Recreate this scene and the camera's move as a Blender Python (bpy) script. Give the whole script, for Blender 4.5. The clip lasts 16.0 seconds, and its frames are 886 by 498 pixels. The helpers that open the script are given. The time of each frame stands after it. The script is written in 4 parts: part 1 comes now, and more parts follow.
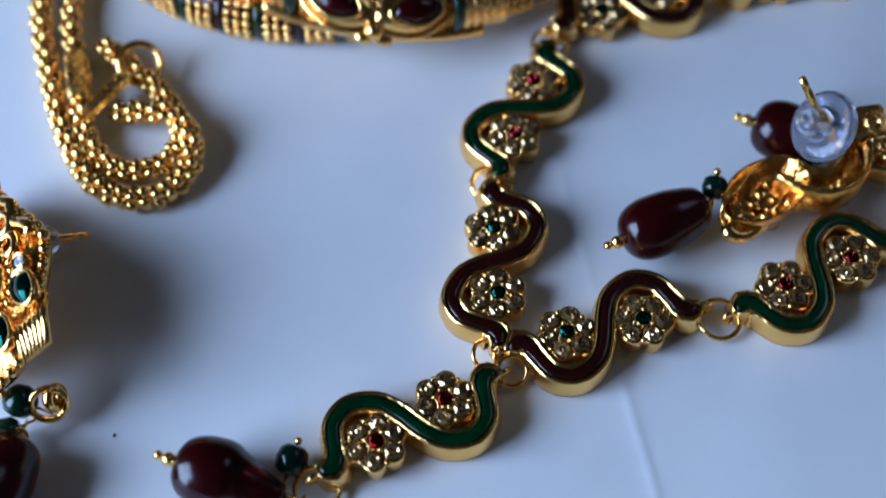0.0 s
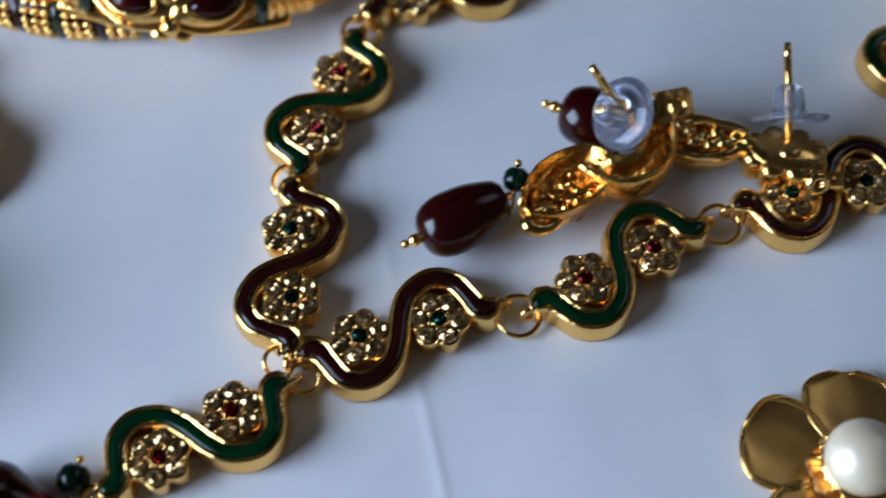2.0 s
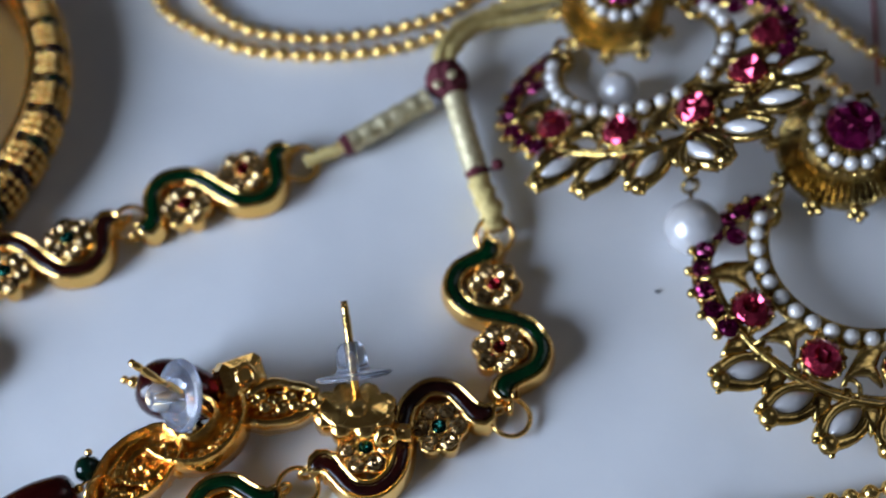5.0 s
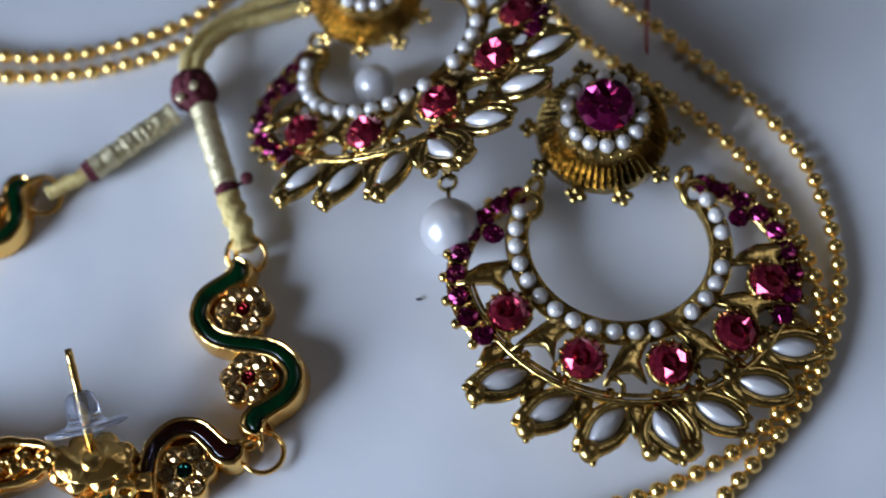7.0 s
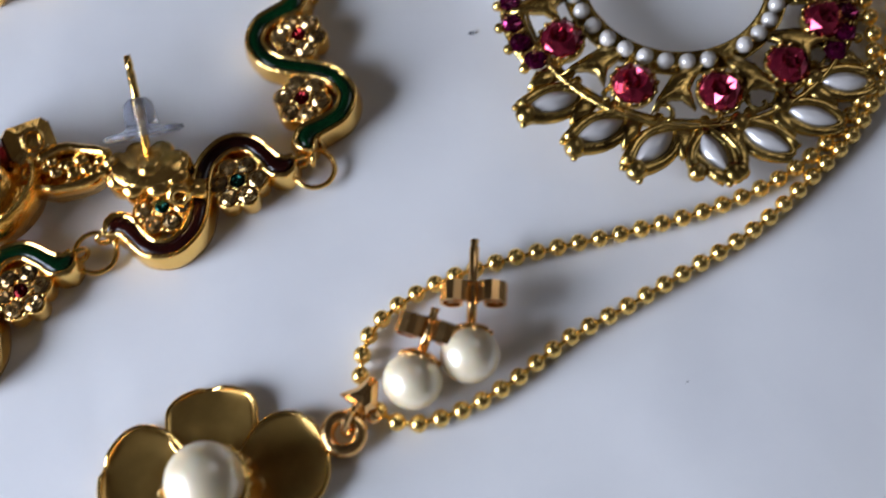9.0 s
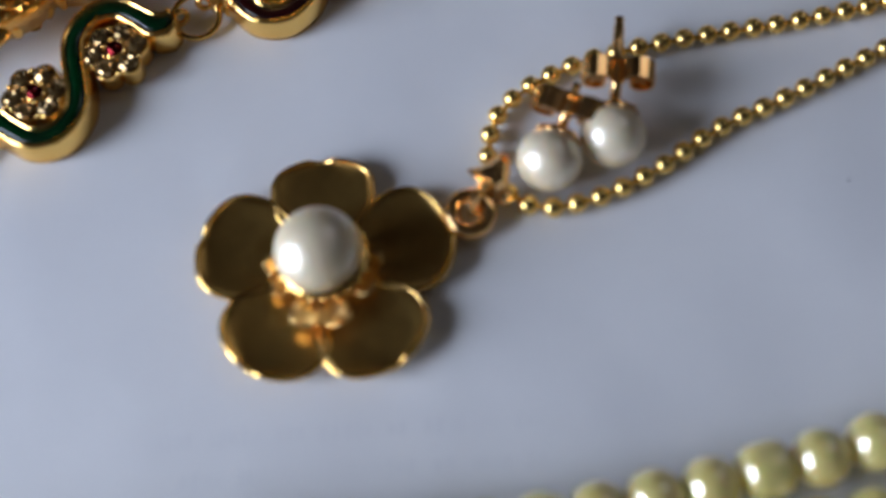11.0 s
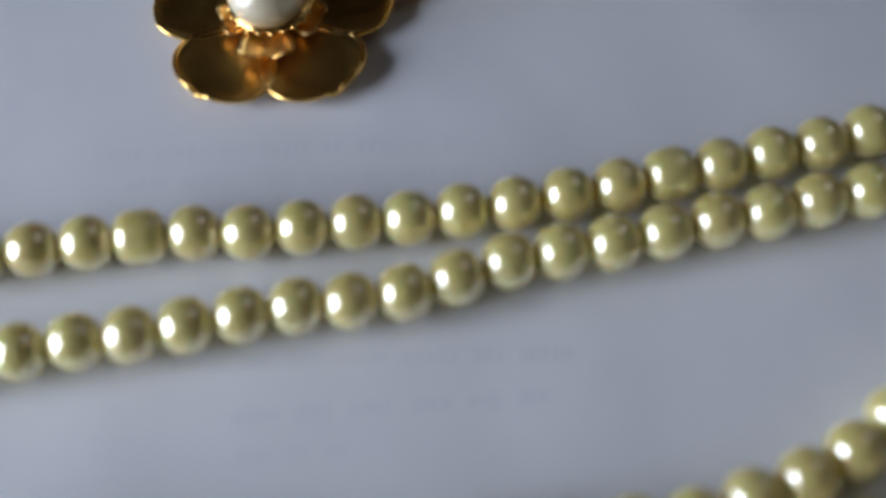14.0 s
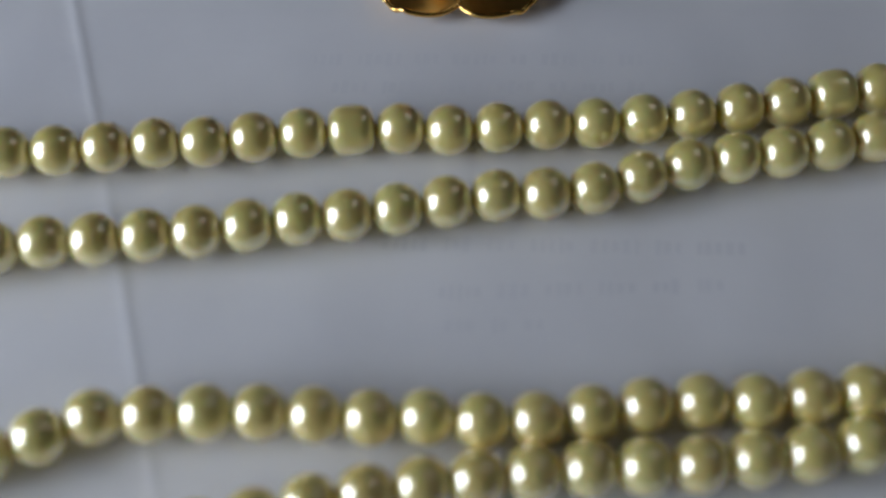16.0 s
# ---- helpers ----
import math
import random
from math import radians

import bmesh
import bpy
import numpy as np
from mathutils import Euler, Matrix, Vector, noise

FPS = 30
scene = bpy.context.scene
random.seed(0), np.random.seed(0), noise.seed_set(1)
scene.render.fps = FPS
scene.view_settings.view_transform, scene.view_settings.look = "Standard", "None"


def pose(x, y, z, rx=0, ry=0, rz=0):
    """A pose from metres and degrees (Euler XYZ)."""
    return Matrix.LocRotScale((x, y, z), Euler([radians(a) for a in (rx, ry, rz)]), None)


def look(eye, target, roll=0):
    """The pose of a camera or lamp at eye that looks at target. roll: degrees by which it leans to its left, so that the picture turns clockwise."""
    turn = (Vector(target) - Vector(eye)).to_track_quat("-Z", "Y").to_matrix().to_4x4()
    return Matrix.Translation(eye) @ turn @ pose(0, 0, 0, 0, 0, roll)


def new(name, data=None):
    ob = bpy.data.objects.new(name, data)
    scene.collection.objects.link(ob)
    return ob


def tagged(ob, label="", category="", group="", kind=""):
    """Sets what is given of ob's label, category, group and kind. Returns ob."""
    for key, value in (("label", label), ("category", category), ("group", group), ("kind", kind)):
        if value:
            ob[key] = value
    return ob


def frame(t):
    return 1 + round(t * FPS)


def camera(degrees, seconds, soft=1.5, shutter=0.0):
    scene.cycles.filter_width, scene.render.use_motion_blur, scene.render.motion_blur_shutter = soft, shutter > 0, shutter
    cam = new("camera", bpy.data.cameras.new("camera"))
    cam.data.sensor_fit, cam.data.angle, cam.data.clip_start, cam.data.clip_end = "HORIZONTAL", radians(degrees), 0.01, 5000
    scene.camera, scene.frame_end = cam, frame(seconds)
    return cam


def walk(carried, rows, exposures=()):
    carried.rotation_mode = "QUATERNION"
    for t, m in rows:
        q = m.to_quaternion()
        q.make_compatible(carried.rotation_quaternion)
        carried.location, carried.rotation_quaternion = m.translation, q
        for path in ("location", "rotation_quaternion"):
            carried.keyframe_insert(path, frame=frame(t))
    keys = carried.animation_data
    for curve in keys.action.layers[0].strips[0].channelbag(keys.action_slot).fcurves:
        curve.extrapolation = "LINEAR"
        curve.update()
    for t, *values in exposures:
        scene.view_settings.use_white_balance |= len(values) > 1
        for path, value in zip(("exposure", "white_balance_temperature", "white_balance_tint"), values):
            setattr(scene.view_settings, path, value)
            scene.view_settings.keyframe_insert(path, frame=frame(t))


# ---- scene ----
# The camera glides low over a sheet of paper with jewellery; fixed focus.
cam = camera(38.00, 16.0, soft=1.5, shutter=0.5)
cam.data.dof.use_dof = True
cam.data.dof.focus_distance = 0.160
cam.data.dof.aperture_fstop = 11.6
PATH = [
    (0, pose(-0.00089, -0.13754, 0.14464, 32.282, 0.389, 11.340)),
    (0.5, pose(-0.00011, -0.13950, 0.14077, 31.168, 0.165, 11.430)),
    (1, pose(0.00558, -0.13578, 0.14088, 29.291, 0.730, 11.229)),
    (1.5, pose(0.01360, -0.13043, 0.14223, 29.302, 0.893, 10.332)),
    (2, pose(0.02200, -0.12503, 0.14469, 29.783, 1.044, 9.362)),
    (2.5, pose(0.03200, -0.12108, 0.14718, 29.910, 1.409, 8.191)),
    (3, pose(0.04100, -0.11795, 0.15077, 29.991, 1.742, 7.105)),
    (3.5, pose(0.05102, -0.11512, 0.15458, 30.423, 2.044, 6.147)),
    (4, pose(0.05804, -0.10685, 0.15916, 31.749, 2.185, 5.143)),
    (4.5, pose(0.06608, -0.10171, 0.15894, 32.025, 2.657, 3.920)),
    (4.7, pose(0.06789, -0.09927, 0.15900, 31.964, 2.546, 3.440)),
    (6.8, pose(0.09626, -0.08093, 0.15346, 28.507, 4.102, -2.335)),
    (7, pose(0.10117, -0.08198, 0.15243, 28.935, 4.794, -2.547)),
    (7.5, pose(0.10610, -0.08602, 0.15067, 27.955, 5.678, -2.750)),
    (8, pose(0.10638, -0.09402, 0.15058, 27.065, 6.110, -1.851)),
    (8.5, pose(0.10416, -0.10240, 0.14567, 27.242, 6.077, -1.066)),
    (9, pose(0.09826, -0.10459, 0.14326, 25.409, 5.393, 0.000)),
    (9.5, pose(0.09172, -0.10755, 0.13825, 24.362, 5.044, 1.282)),
    (10, pose(0.08424, -0.11767, 0.12756, 24.989, 3.804, 2.457)),
    (10.2, pose(0.08334, -0.11607, 0.12735, 23.341, 3.737, 2.564)),
    (12.3, pose(0.07665, -0.13621, 0.11015, 30.046, 2.267, 2.985)),
    (12.5, pose(0.07905, -0.13908, 0.10960, 30.632, 2.326, 3.099)),
    (13, pose(0.08250, -0.14645, 0.10997, 30.881, 2.036, 3.038)),
    (13.5, pose(0.08573, -0.15694, 0.11042, 31.432, 1.761, 3.398)),
    (14, pose(0.08686, -0.16203, 0.11178, 30.917, 1.445, 3.790)),
    (14.5, pose(0.08128, -0.16528, 0.11573, 30.796, 0.820, 4.160)),
    (15, pose(0.07518, -0.17037, 0.11772, 31.306, 0.609, 4.808)),
    (15.5, pose(0.07331, -0.17573, 0.11650, 31.378, 0.723, 5.502)),
    (16, pose(0.06854, -0.17874, 0.11837, 30.420, 0.290, 5.862)),
]
# the clip's camera drifts in brightness and white balance
walk(cam, PATH, exposures=[(0, -0.13, 4700, 14), (0.5, -0.09, 4950, 15), (1.5, -0.09, 5150, 14), (3.5, 0.25, 5500, 14), (4.7, 0.42, 5400, 13), (7, 0.52, 5400, 14), (9, 0.66, 5950, 17), (9.5, 0.58, 5950, 17),
                           (10.2, 0.28, 5900, 17), (12.5, -0.12, 5600, 18), (14.5, -0.40, 5950, 16), (16, -0.68, 6050, 16)])

U = 0.007          # plan unit in metres: the plan below is drawn in units of 7 mm
TAU = 2 * math.pi

# ---- world and light ----
world = bpy.data.worlds.new("sky")
scene.world = world
world.use_nodes = True
wn = world.node_tree
sky = wn.nodes.new("ShaderNodeTexSky")
sky.sky_type = "NISHITA"
sky.sun_disc = False
sky.sun_elevation, sky.sun_rotation = radians(35), radians(200)
wn.links.new(sky.outputs[0], wn.nodes["Background"].inputs[0])
wn.nodes["Background"].inputs[1].default_value = 0.1

window_light = bpy.data.lights.new("window_light", "AREA")
window_light.shape, window_light.size, window_light.size_y = "RECTANGLE", 0.36, 0.376
window_light.energy = 5.05
window_light.color = (0.86, 0.93, 1.0)
lamp = new("window_light", window_light)
lamp.matrix_world = Matrix.Translation((-0.376, -0.284, 0.198)) @ Euler((0, radians(-90), 0)).to_matrix().to_4x4()

# added overhead fill, no known source; softens the window's shadows
ceiling_fill = bpy.data.lights.new("ceiling_fill", "AREA")
ceiling_fill.shape, ceiling_fill.size = "DISK", 0.5
ceiling_fill.energy = 0.6
ceiling_fill.color = (1.0, 0.93, 0.84)
glow = new("ceiling_fill", ceiling_fill)
glow.matrix_world = look((0.62, 0.50, 1.0), (0.08, -0.08, 0.0))


# ---- materials ----
def mat(name, base, metallic=0.0, rough=0.4, dark=None, scale=400.0, amount=0.5, bump=0.0, bump_scale=900.0, rough_var=0.1,
        coat=0.0, trans=0.0, ior=1.5, sss=0.0, vary=0.0, spec=0.5, coat_ior=1.5, coat_rough=0.07):
    """A surface whose colour wanders between base and dark, with uneven gloss and fine relief."""
    m = bpy.data.materials.new(name)
    m.use_nodes = True
    nt = m.node_tree
    n, ln = nt.nodes, nt.links
    b = n["Principled BSDF"]
    b.inputs["Metallic"].default_value = metallic
    b.inputs["IOR"].default_value = ior
    b.inputs["Specular IOR Level"].default_value = spec
    b.inputs["Coat Weight"].default_value = coat
    b.inputs["Coat IOR"].default_value = coat_ior
    b.inputs["Coat Roughness"].default_value = coat_rough
    b.inputs["Transmission Weight"].default_value = trans
    if sss:
        b.inputs["Subsurface Weight"].default_value = sss
        b.inputs["Subsurface Radius"].default_value = (0.002, 0.0015, 0.001)
        b.inputs["Subsurface Scale"].default_value = 0.8
    co = n.new("ShaderNodeTexCoord")
    big = n.new("ShaderNodeTexNoise")
    big.inputs["Scale"].default_value, big.inputs["Detail"].default_value = scale, 5
    ln.new(co.outputs["Object"], big.inputs["Vector"])
    mix = n.new("ShaderNodeMix")
    mix.data_type = "RGBA"
    mix.inputs[6].default_value = (*base, 1)
    mix.inputs[7].default_value = (*(dark or [c * 0.8 for c in base]), 1)
    ramp = n.new("ShaderNodeMapRange")
    ramp.inputs[1].default_value, ramp.inputs[2].default_value = 0.35, 0.75
    ramp.inputs[4].default_value = amount
    ln.new(big.outputs[0], ramp.inputs[0])
    ln.new(ramp.outputs[0], mix.inputs[0])
    colour = mix.outputs[2]
    if vary:
        info = n.new("ShaderNodeObjectInfo")
        hsv = n.new("ShaderNodeHueSaturation")
        span = n.new("ShaderNodeMapRange")
        span.inputs[3].default_value, span.inputs[4].default_value = 1 - vary, 1 + vary
        ln.new(info.outputs["Random"], span.inputs[0])
        ln.new(span.outputs[0], hsv.inputs["Value"])
        ln.new(colour, hsv.inputs["Color"])
        colour = hsv.outputs[0]
    ln.new(colour, b.inputs["Base Color"])
    fine = n.new("ShaderNodeTexNoise")
    fine.inputs["Scale"].default_value, fine.inputs["Detail"].default_value = bump_scale, 4
    ln.new(co.outputs["Object"], fine.inputs["Vector"])
    rr = n.new("ShaderNodeMapRange")
    rr.inputs[3].default_value, rr.inputs[4].default_value = max(0.02, rough - rough_var), rough + rough_var
    ln.new(fine.outputs[0], rr.inputs[0])
    ln.new(rr.outputs[0], b.inputs["Roughness"])
    if bump:
        bp = n.new("ShaderNodeBump")
        bp.inputs["Strength"].default_value, bp.inputs["Distance"].default_value = 1.0, bump
        ln.new(fine.outputs[0], bp.inputs["Height"])
        ln.new(bp.outputs[0], b.inputs["Normal"])
    return m


PRINT = mat("faint_show_through", (0.752, 0.754, 0.763), rough=0.5, dark=(0.71, 0.712, 0.725), scale=300, spec=0.35)
PAPER = mat("white_paper", (0.80, 0.80, 0.80), rough=0.5, dark=(0.70, 0.705, 0.72), scale=42, amount=0.8, bump=0.0006, bump_scale=44, spec=0.35)
SPECK = mat("dark_speck", (0.03, 0.03, 0.035), rough=0.7)
WOOD = mat("table_wood", (0.22, 0.12, 0.06), rough=0.4, dark=(0.12, 0.06, 0.03), scale=9, bump=0.0003, bump_scale=60)
PLASTER = mat("wall_plaster", (0.16, 0.14, 0.12), rough=0.8, dark=(0.12, 0.10, 0.085), scale=3, bump=0.001, bump_scale=40)
CEIL = mat("dark_ceiling", (0.08, 0.06, 0.04), rough=0.8, scale=2)
FRAME = mat("white_metal", (0.75, 0.74, 0.72), rough=0.4, scale=10)
GOLD = mat("yellow_gold_plate", (1.0, 0.655, 0.20), 1.0, 0.17, dark=(0.92, 0.49, 0.085), scale=350, amount=0.6, bump=0.00012, bump_scale=900, rough_var=0.08)
GOLD_ROUGH = mat("cast_gold_back", (1.0, 0.60, 0.14), 1.0, 0.2, dark=(0.85, 0.38, 0.05), scale=500, amount=0.7, bump=0.00026, bump_scale=800, rough_var=0.1)
ROPE = mat("lemon_gold", (1.0, 0.67, 0.20), 1.0, 0.15, dark=(0.80, 0.46, 0.09), scale=500, amount=0.7, bump=0.00003, bump_scale=1300, rough_var=0.07)
GOLD_PALE = mat("pale_gold_ball", (1.0, 0.70, 0.22), 1.0, 0.27, dark=(0.88, 0.55, 0.13), scale=600, bump=0.00002, rough_var=0.08)
ANTIQUE = mat("antique_gold", (0.80, 0.55, 0.16), 1.0, 0.22, dark=(0.09, 0.054, 0.014), scale=320, amount=0.95, bump=0.00016, bump_scale=900, rough_var=0.1)
# darker version of the antique gold, used on one sunburst only
ANTIQUE_DARK = mat("darker_antique_gold", (0.54, 0.37, 0.105), 1.0, 0.24, dark=(0.04, 0.025, 0.008), scale=420, amount=1.0, bump=0.00022, bump_scale=900, rough_var=0.1)
PETAL = mat("brushed_petal_gold", (0.72, 0.455, 0.13), 1.0, 0.34, dark=(0.48, 0.28, 0.07), scale=240, amount=0.8, bump=0.00004, bump_scale=420, rough_var=0.08)
SATIN = mat("satin_pale_gold", (0.95, 0.66, 0.26), 1.0, 0.36, dark=(0.70, 0.42, 0.12), scale=300, amount=0.7, bump=0.00006, bump_scale=600, rough_var=0.08)
ROSE = mat("rose_gold", (1.0, 0.64, 0.27), 1.0, 0.2, dark=(0.85, 0.45, 0.14), scale=500)
GREEN = mat("green_enamel", (0.0010, 0.026, 0.006), rough=0.2, dark=(0.0005, 0.007, 0.0025), scale=420, amount=0.95, coat=0.3, bump=0.00009, bump_scale=420, rough_var=0.08)
MAROON = mat("maroon_enamel", (0.022, 0.003, 0.002), rough=0.2, dark=(0.007, 0.001, 0.001), scale=420, amount=0.95, coat=0.25, bump=0.00009, bump_scale=420, rough_var=0.08)
GARNET = mat("garnet_glass", (0.036, 0.0018, 0.002), rough=0.17, dark=(0.016, 0.001, 0.001), scale=120, trans=0.5, ior=1.45, rough_var=0.05, spec=0.35)
GREENGLASS = mat("green_glass", (0.003, 0.020, 0.010), rough=0.16, dark=(0.002, 0.01, 0.005), scale=200, trans=0.3, rough_var=0.04, spec=0.35)
CRYSTAL = mat("champagne_crystal", (0.58, 0.385, 0.15), 0.85, 0.08, dark=(0.07, 0.036, 0.012), scale=800, amount=1.0, coat=0.3, rough_var=0.05, vary=0.4)
RED = mat("red_crystal", (0.13, 0.002, 0.003), 0.9, 0.08, dark=(0.03, 0.001, 0.001), scale=900, coat=0.05, rough_var=0.03, vary=0.3)
EMERALD = mat("emerald_crystal", (0.002, 0.040, 0.026), 0.9, 0.08, dark=(0.001, 0.014, 0.011), scale=900, coat=0.05, rough_var=0.03, vary=0.2)
MAGENTA = mat("magenta_crystal", (0.25, 0.006, 0.090), 0.85, 0.07, dark=(0.04, 0.001, 0.016), scale=700, amount=0.95, coat=0.4, rough_var=0.04, vary=0.3)
PINK = mat("rose_pink_crystal", (0.50, 0.035, 0.080), 0.85, 0.07, dark=(0.10, 0.004, 0.014), scale=700, amount=0.95, coat=0.4, rough_var=0.04, vary=0.2)
CLEAR = mat("clear_crystal", (0.8, 0.8, 0.82), 0.7, 0.06, scale=900, coat=1.0)
PEARL = mat("cream_pearl", (1.0, 0.84, 0.30), rough=0.32, dark=(0.95, 0.74, 0.22), scale=120, amount=0.6, coat=1.0, rough_var=0.05, spec=0.4, vary=0.06, coat_ior=3.8, coat_rough=0.20, sss=0.5, metallic=0.25)
WPEARL = mat("white_pearl", (0.56, 0.54, 0.525), rough=0.35, dark=(0.42, 0.405, 0.40), scale=150, amount=0.9, coat=1.0, rough_var=0.1, spec=0.5, coat_ior=2.5, coat_rough=0.27)
IPEARL = mat("ivory_pearl", (0.90, 0.79, 0.56), rough=0.4, dark=(0.76, 0.63, 0.39), scale=130, amount=0.9, coat=1.0, rough_var=0.08, spec=0.5, sss=0.4, coat_ior=2.7, coat_rough=0.32, metallic=0.12)
SEED = mat("seed_pearl", (0.64, 0.61, 0.56), rough=0.3, dark=(0.48, 0.45, 0.41), scale=300, coat=1.0, rough_var=0.06, vary=0.1, coat_ior=2.2, coat_rough=0.16)
SILICONE = mat("clear_silicone", (0.80, 0.86, 1.0), rough=0.12, dark=(0.70, 0.79, 1.0), scale=100, trans=0.92, ior=1.38, rough_var=0.05)
CORD = mat("cream_gold_cord", (0.80, 0.64, 0.25), rough=0.5, dark=(0.52, 0.38, 0.11), scale=900, amount=0.9, metallic=0.3, bump=0.0003, bump_scale=1500)
WRAP = mat("silver_gold_thread", (0.72, 0.63, 0.38), rough=0.4, dark=(0.45, 0.38, 0.19), scale=1000, amount=0.9, metallic=0.5, bump=0.0002, bump_scale=1600)
THREAD = mat("yellow_bead_thread", (0.75, 0.55, 0.14), rough=0.6, dark=(0.55, 0.38, 0.08), scale=900)
REDTHREAD = mat("red_cotton", (0.36, 0.02, 0.035), rough=0.8, dark=(0.2, 0.01, 0.02), scale=900)
YARN = mat("maroon_yarn", (0.115, 0.012, 0.020), rough=0.8, dark=(0.06, 0.005, 0.01), scale=900, amount=0.9, bump=0.0006, bump_scale=1200)


# ---- shaping tools (all in plan units) ----
def V(*c):
    return Vector(c)


def finish(name, bm, material, smooth=True):
    bmesh.ops.recalc_face_normals(bm, faces=bm.faces[:])
    bm.transform(Matrix.Scale(U, 4))
    me = bpy.data.meshes.new(name)
    bm.to_mesh(me)
    bm.free()
    me.materials.append(material)
    if smooth:
        me.polygons.foreach_set("use_smooth", [True] * len(me.polygons))
    return me


def part(name, bm, material, parent=None, label="", smooth=True, at=None):
    """Links a bmesh as one mesh object under a thing or a part; at: its pose in plan units."""
    ob = new(name, finish(name, bm, material, smooth))
    place(ob, parent, at)
    return tagged(ob, label)


def place(ob, parent=None, at=None):
    if parent is not None:
        ob.parent = parent
    if at is not None:
        m = at.copy()
        m.translation = m.translation * U
        ob.matrix_basis = m
    return ob


def again(name, mesh, parent, at, label=""):
    return tagged(place(new(name, mesh), parent, at), label)


def thing(name, label, category, at=None, group=""):
    ob = new(name)
    ob.empty_display_size = 0.002
    place(ob, None, at)
    return tagged(ob, label, category, group)


def T(x, y, z=0.0, rz=0.0, rx=0.0, ry=0.0):
    return pose(x, y, z, rx, ry, rz)


def aim(p, q):
    """A pose at p whose z axis points to q."""
    d = Vector(q) - Vector(p)
    return Matrix.Translation(Vector(p)) @ d.to_track_quat("Z", "Y").to_matrix().to_4x4()


def spline(pts, step=0.1, closed=False):
    """Catmull-Rom through pts, resampled at even steps."""
    P = [Vector(p) if len(p) == 3 else Vector((p[0], p[1], 0)) for p in pts]
    n = len(P)
    dense = []
    for i in range(n if closed else n - 1):
        if closed:
            a, b, c, d = P[i - 1], P[i], P[(i + 1) % n], P[(i + 2) % n]
        else:
            b, c = P[i], P[i + 1]
            a = P[i - 1] if i else 2 * b - c
            d = P[i + 2] if i + 2 < n else 2 * c - b
        for k in range(24):
            t = k / 24
            dense.append(0.5 * (2 * b + (c - a) * t + (2 * a - 5 * b + 4 * c - d) * t * t + (3 * b - a - 3 * c + d) * t ** 3))
    dense.append(P[0].copy() if closed else P[-1])
    out, left = [dense[0]], step
    for p, q in zip(dense, dense[1:]):
        seg = (q - p).length
        while seg >= left and seg > 1e-9:
            p = p.lerp(q, left / seg)
            out.append(p.copy())
            seg = (q - p).length
            left = step
        left -= seg
    return out


def tube(bm, pts, radius, sides=8, closed=False, flat=1.0, wobble=None):
    """A swept tube; radius: a number or a function of (index, angle)."""
    pts = [Vector(p) for p in pts]
    n = len(pts)
    rings, up = [], None
    for i, p in enumerate(pts):
        a = pts[i - 1] if (i or closed) else p
        b = pts[(i + 1) % n] if (i + 1 < n or closed) else p
        d = (b - a).normalized()
        if up is None:
            up = Vector((0, 0, 1)) if abs(d.z) < 0.9 else Vector((0, 1, 0))
        side = d.cross(up).normalized()
        up = side.cross(d).normalized()
        ring = []
        for k in range(sides):
            g = TAU * k / sides
            r = radius(i, g) if callable(radius) else radius
            ring.append(bm.verts.new(p + (side * math.cos(g) + up * math.sin(g) * flat) * r))
        rings.append(ring)
    for i in range(n if closed else n - 1):
        r, s = rings[i], rings[(i + 1) % n]
        for k in range(sides):
            bm.faces.new((r[k], r[(k + 1) % sides], s[(k + 1) % sides], s[k]))
    if not closed:
        bm.faces.new(rings[0][::-1])
        bm.faces.new(rings[-1])
    return bm


def ball(bm, c, r, seg=14, rings=9, m=None):
    t = Matrix.Translation(Vector(c))
    s = Matrix.Diagonal((*r, 1)) if isinstance(r, tuple) else Matrix.Scale(r, 4)
    bmesh.ops.create_uvsphere(bm, u_segments=seg, v_segments=rings, radius=1, matrix=t @ (m or Matrix()) @ s)
    return bm


def lathe(bm, prof, seg=24, m=None):
    """Turns a profile of (r, z) round z."""
    m = m or Matrix()
    rings = []
    for r, z in prof:
        if r < 1e-6:
            rings.append([bm.verts.new(m @ V(0, 0, z))])
        else:
            rings.append([bm.verts.new(m @ V(r * math.cos(TAU * k / seg), r * math.sin(TAU * k / seg), z)) for k in range(seg)])
    for a, b in zip(rings, rings[1:]):
        for k in range(seg):
            j = (k + 1) % seg
            if len(a) == 1 and len(b) == 1:
                continue
            if len(a) == 1:
                bm.faces.new((a[0], b[j], b[k]))
            elif len(b) == 1:
                bm.faces.new((a[k], a[j], b[0]))
            else:
                bm.faces.new((a[k], a[j], b[j], b[k]))
    return bm


def torus(bm, R, r, m=None, seg=28, sides=8):
    m = m or Matrix()
    return tube(bm, [m @ V(R * math.cos(TAU * k / seg), R * math.sin(TAU * k / seg), 0) for k in range(seg)], r, sides, closed=True)


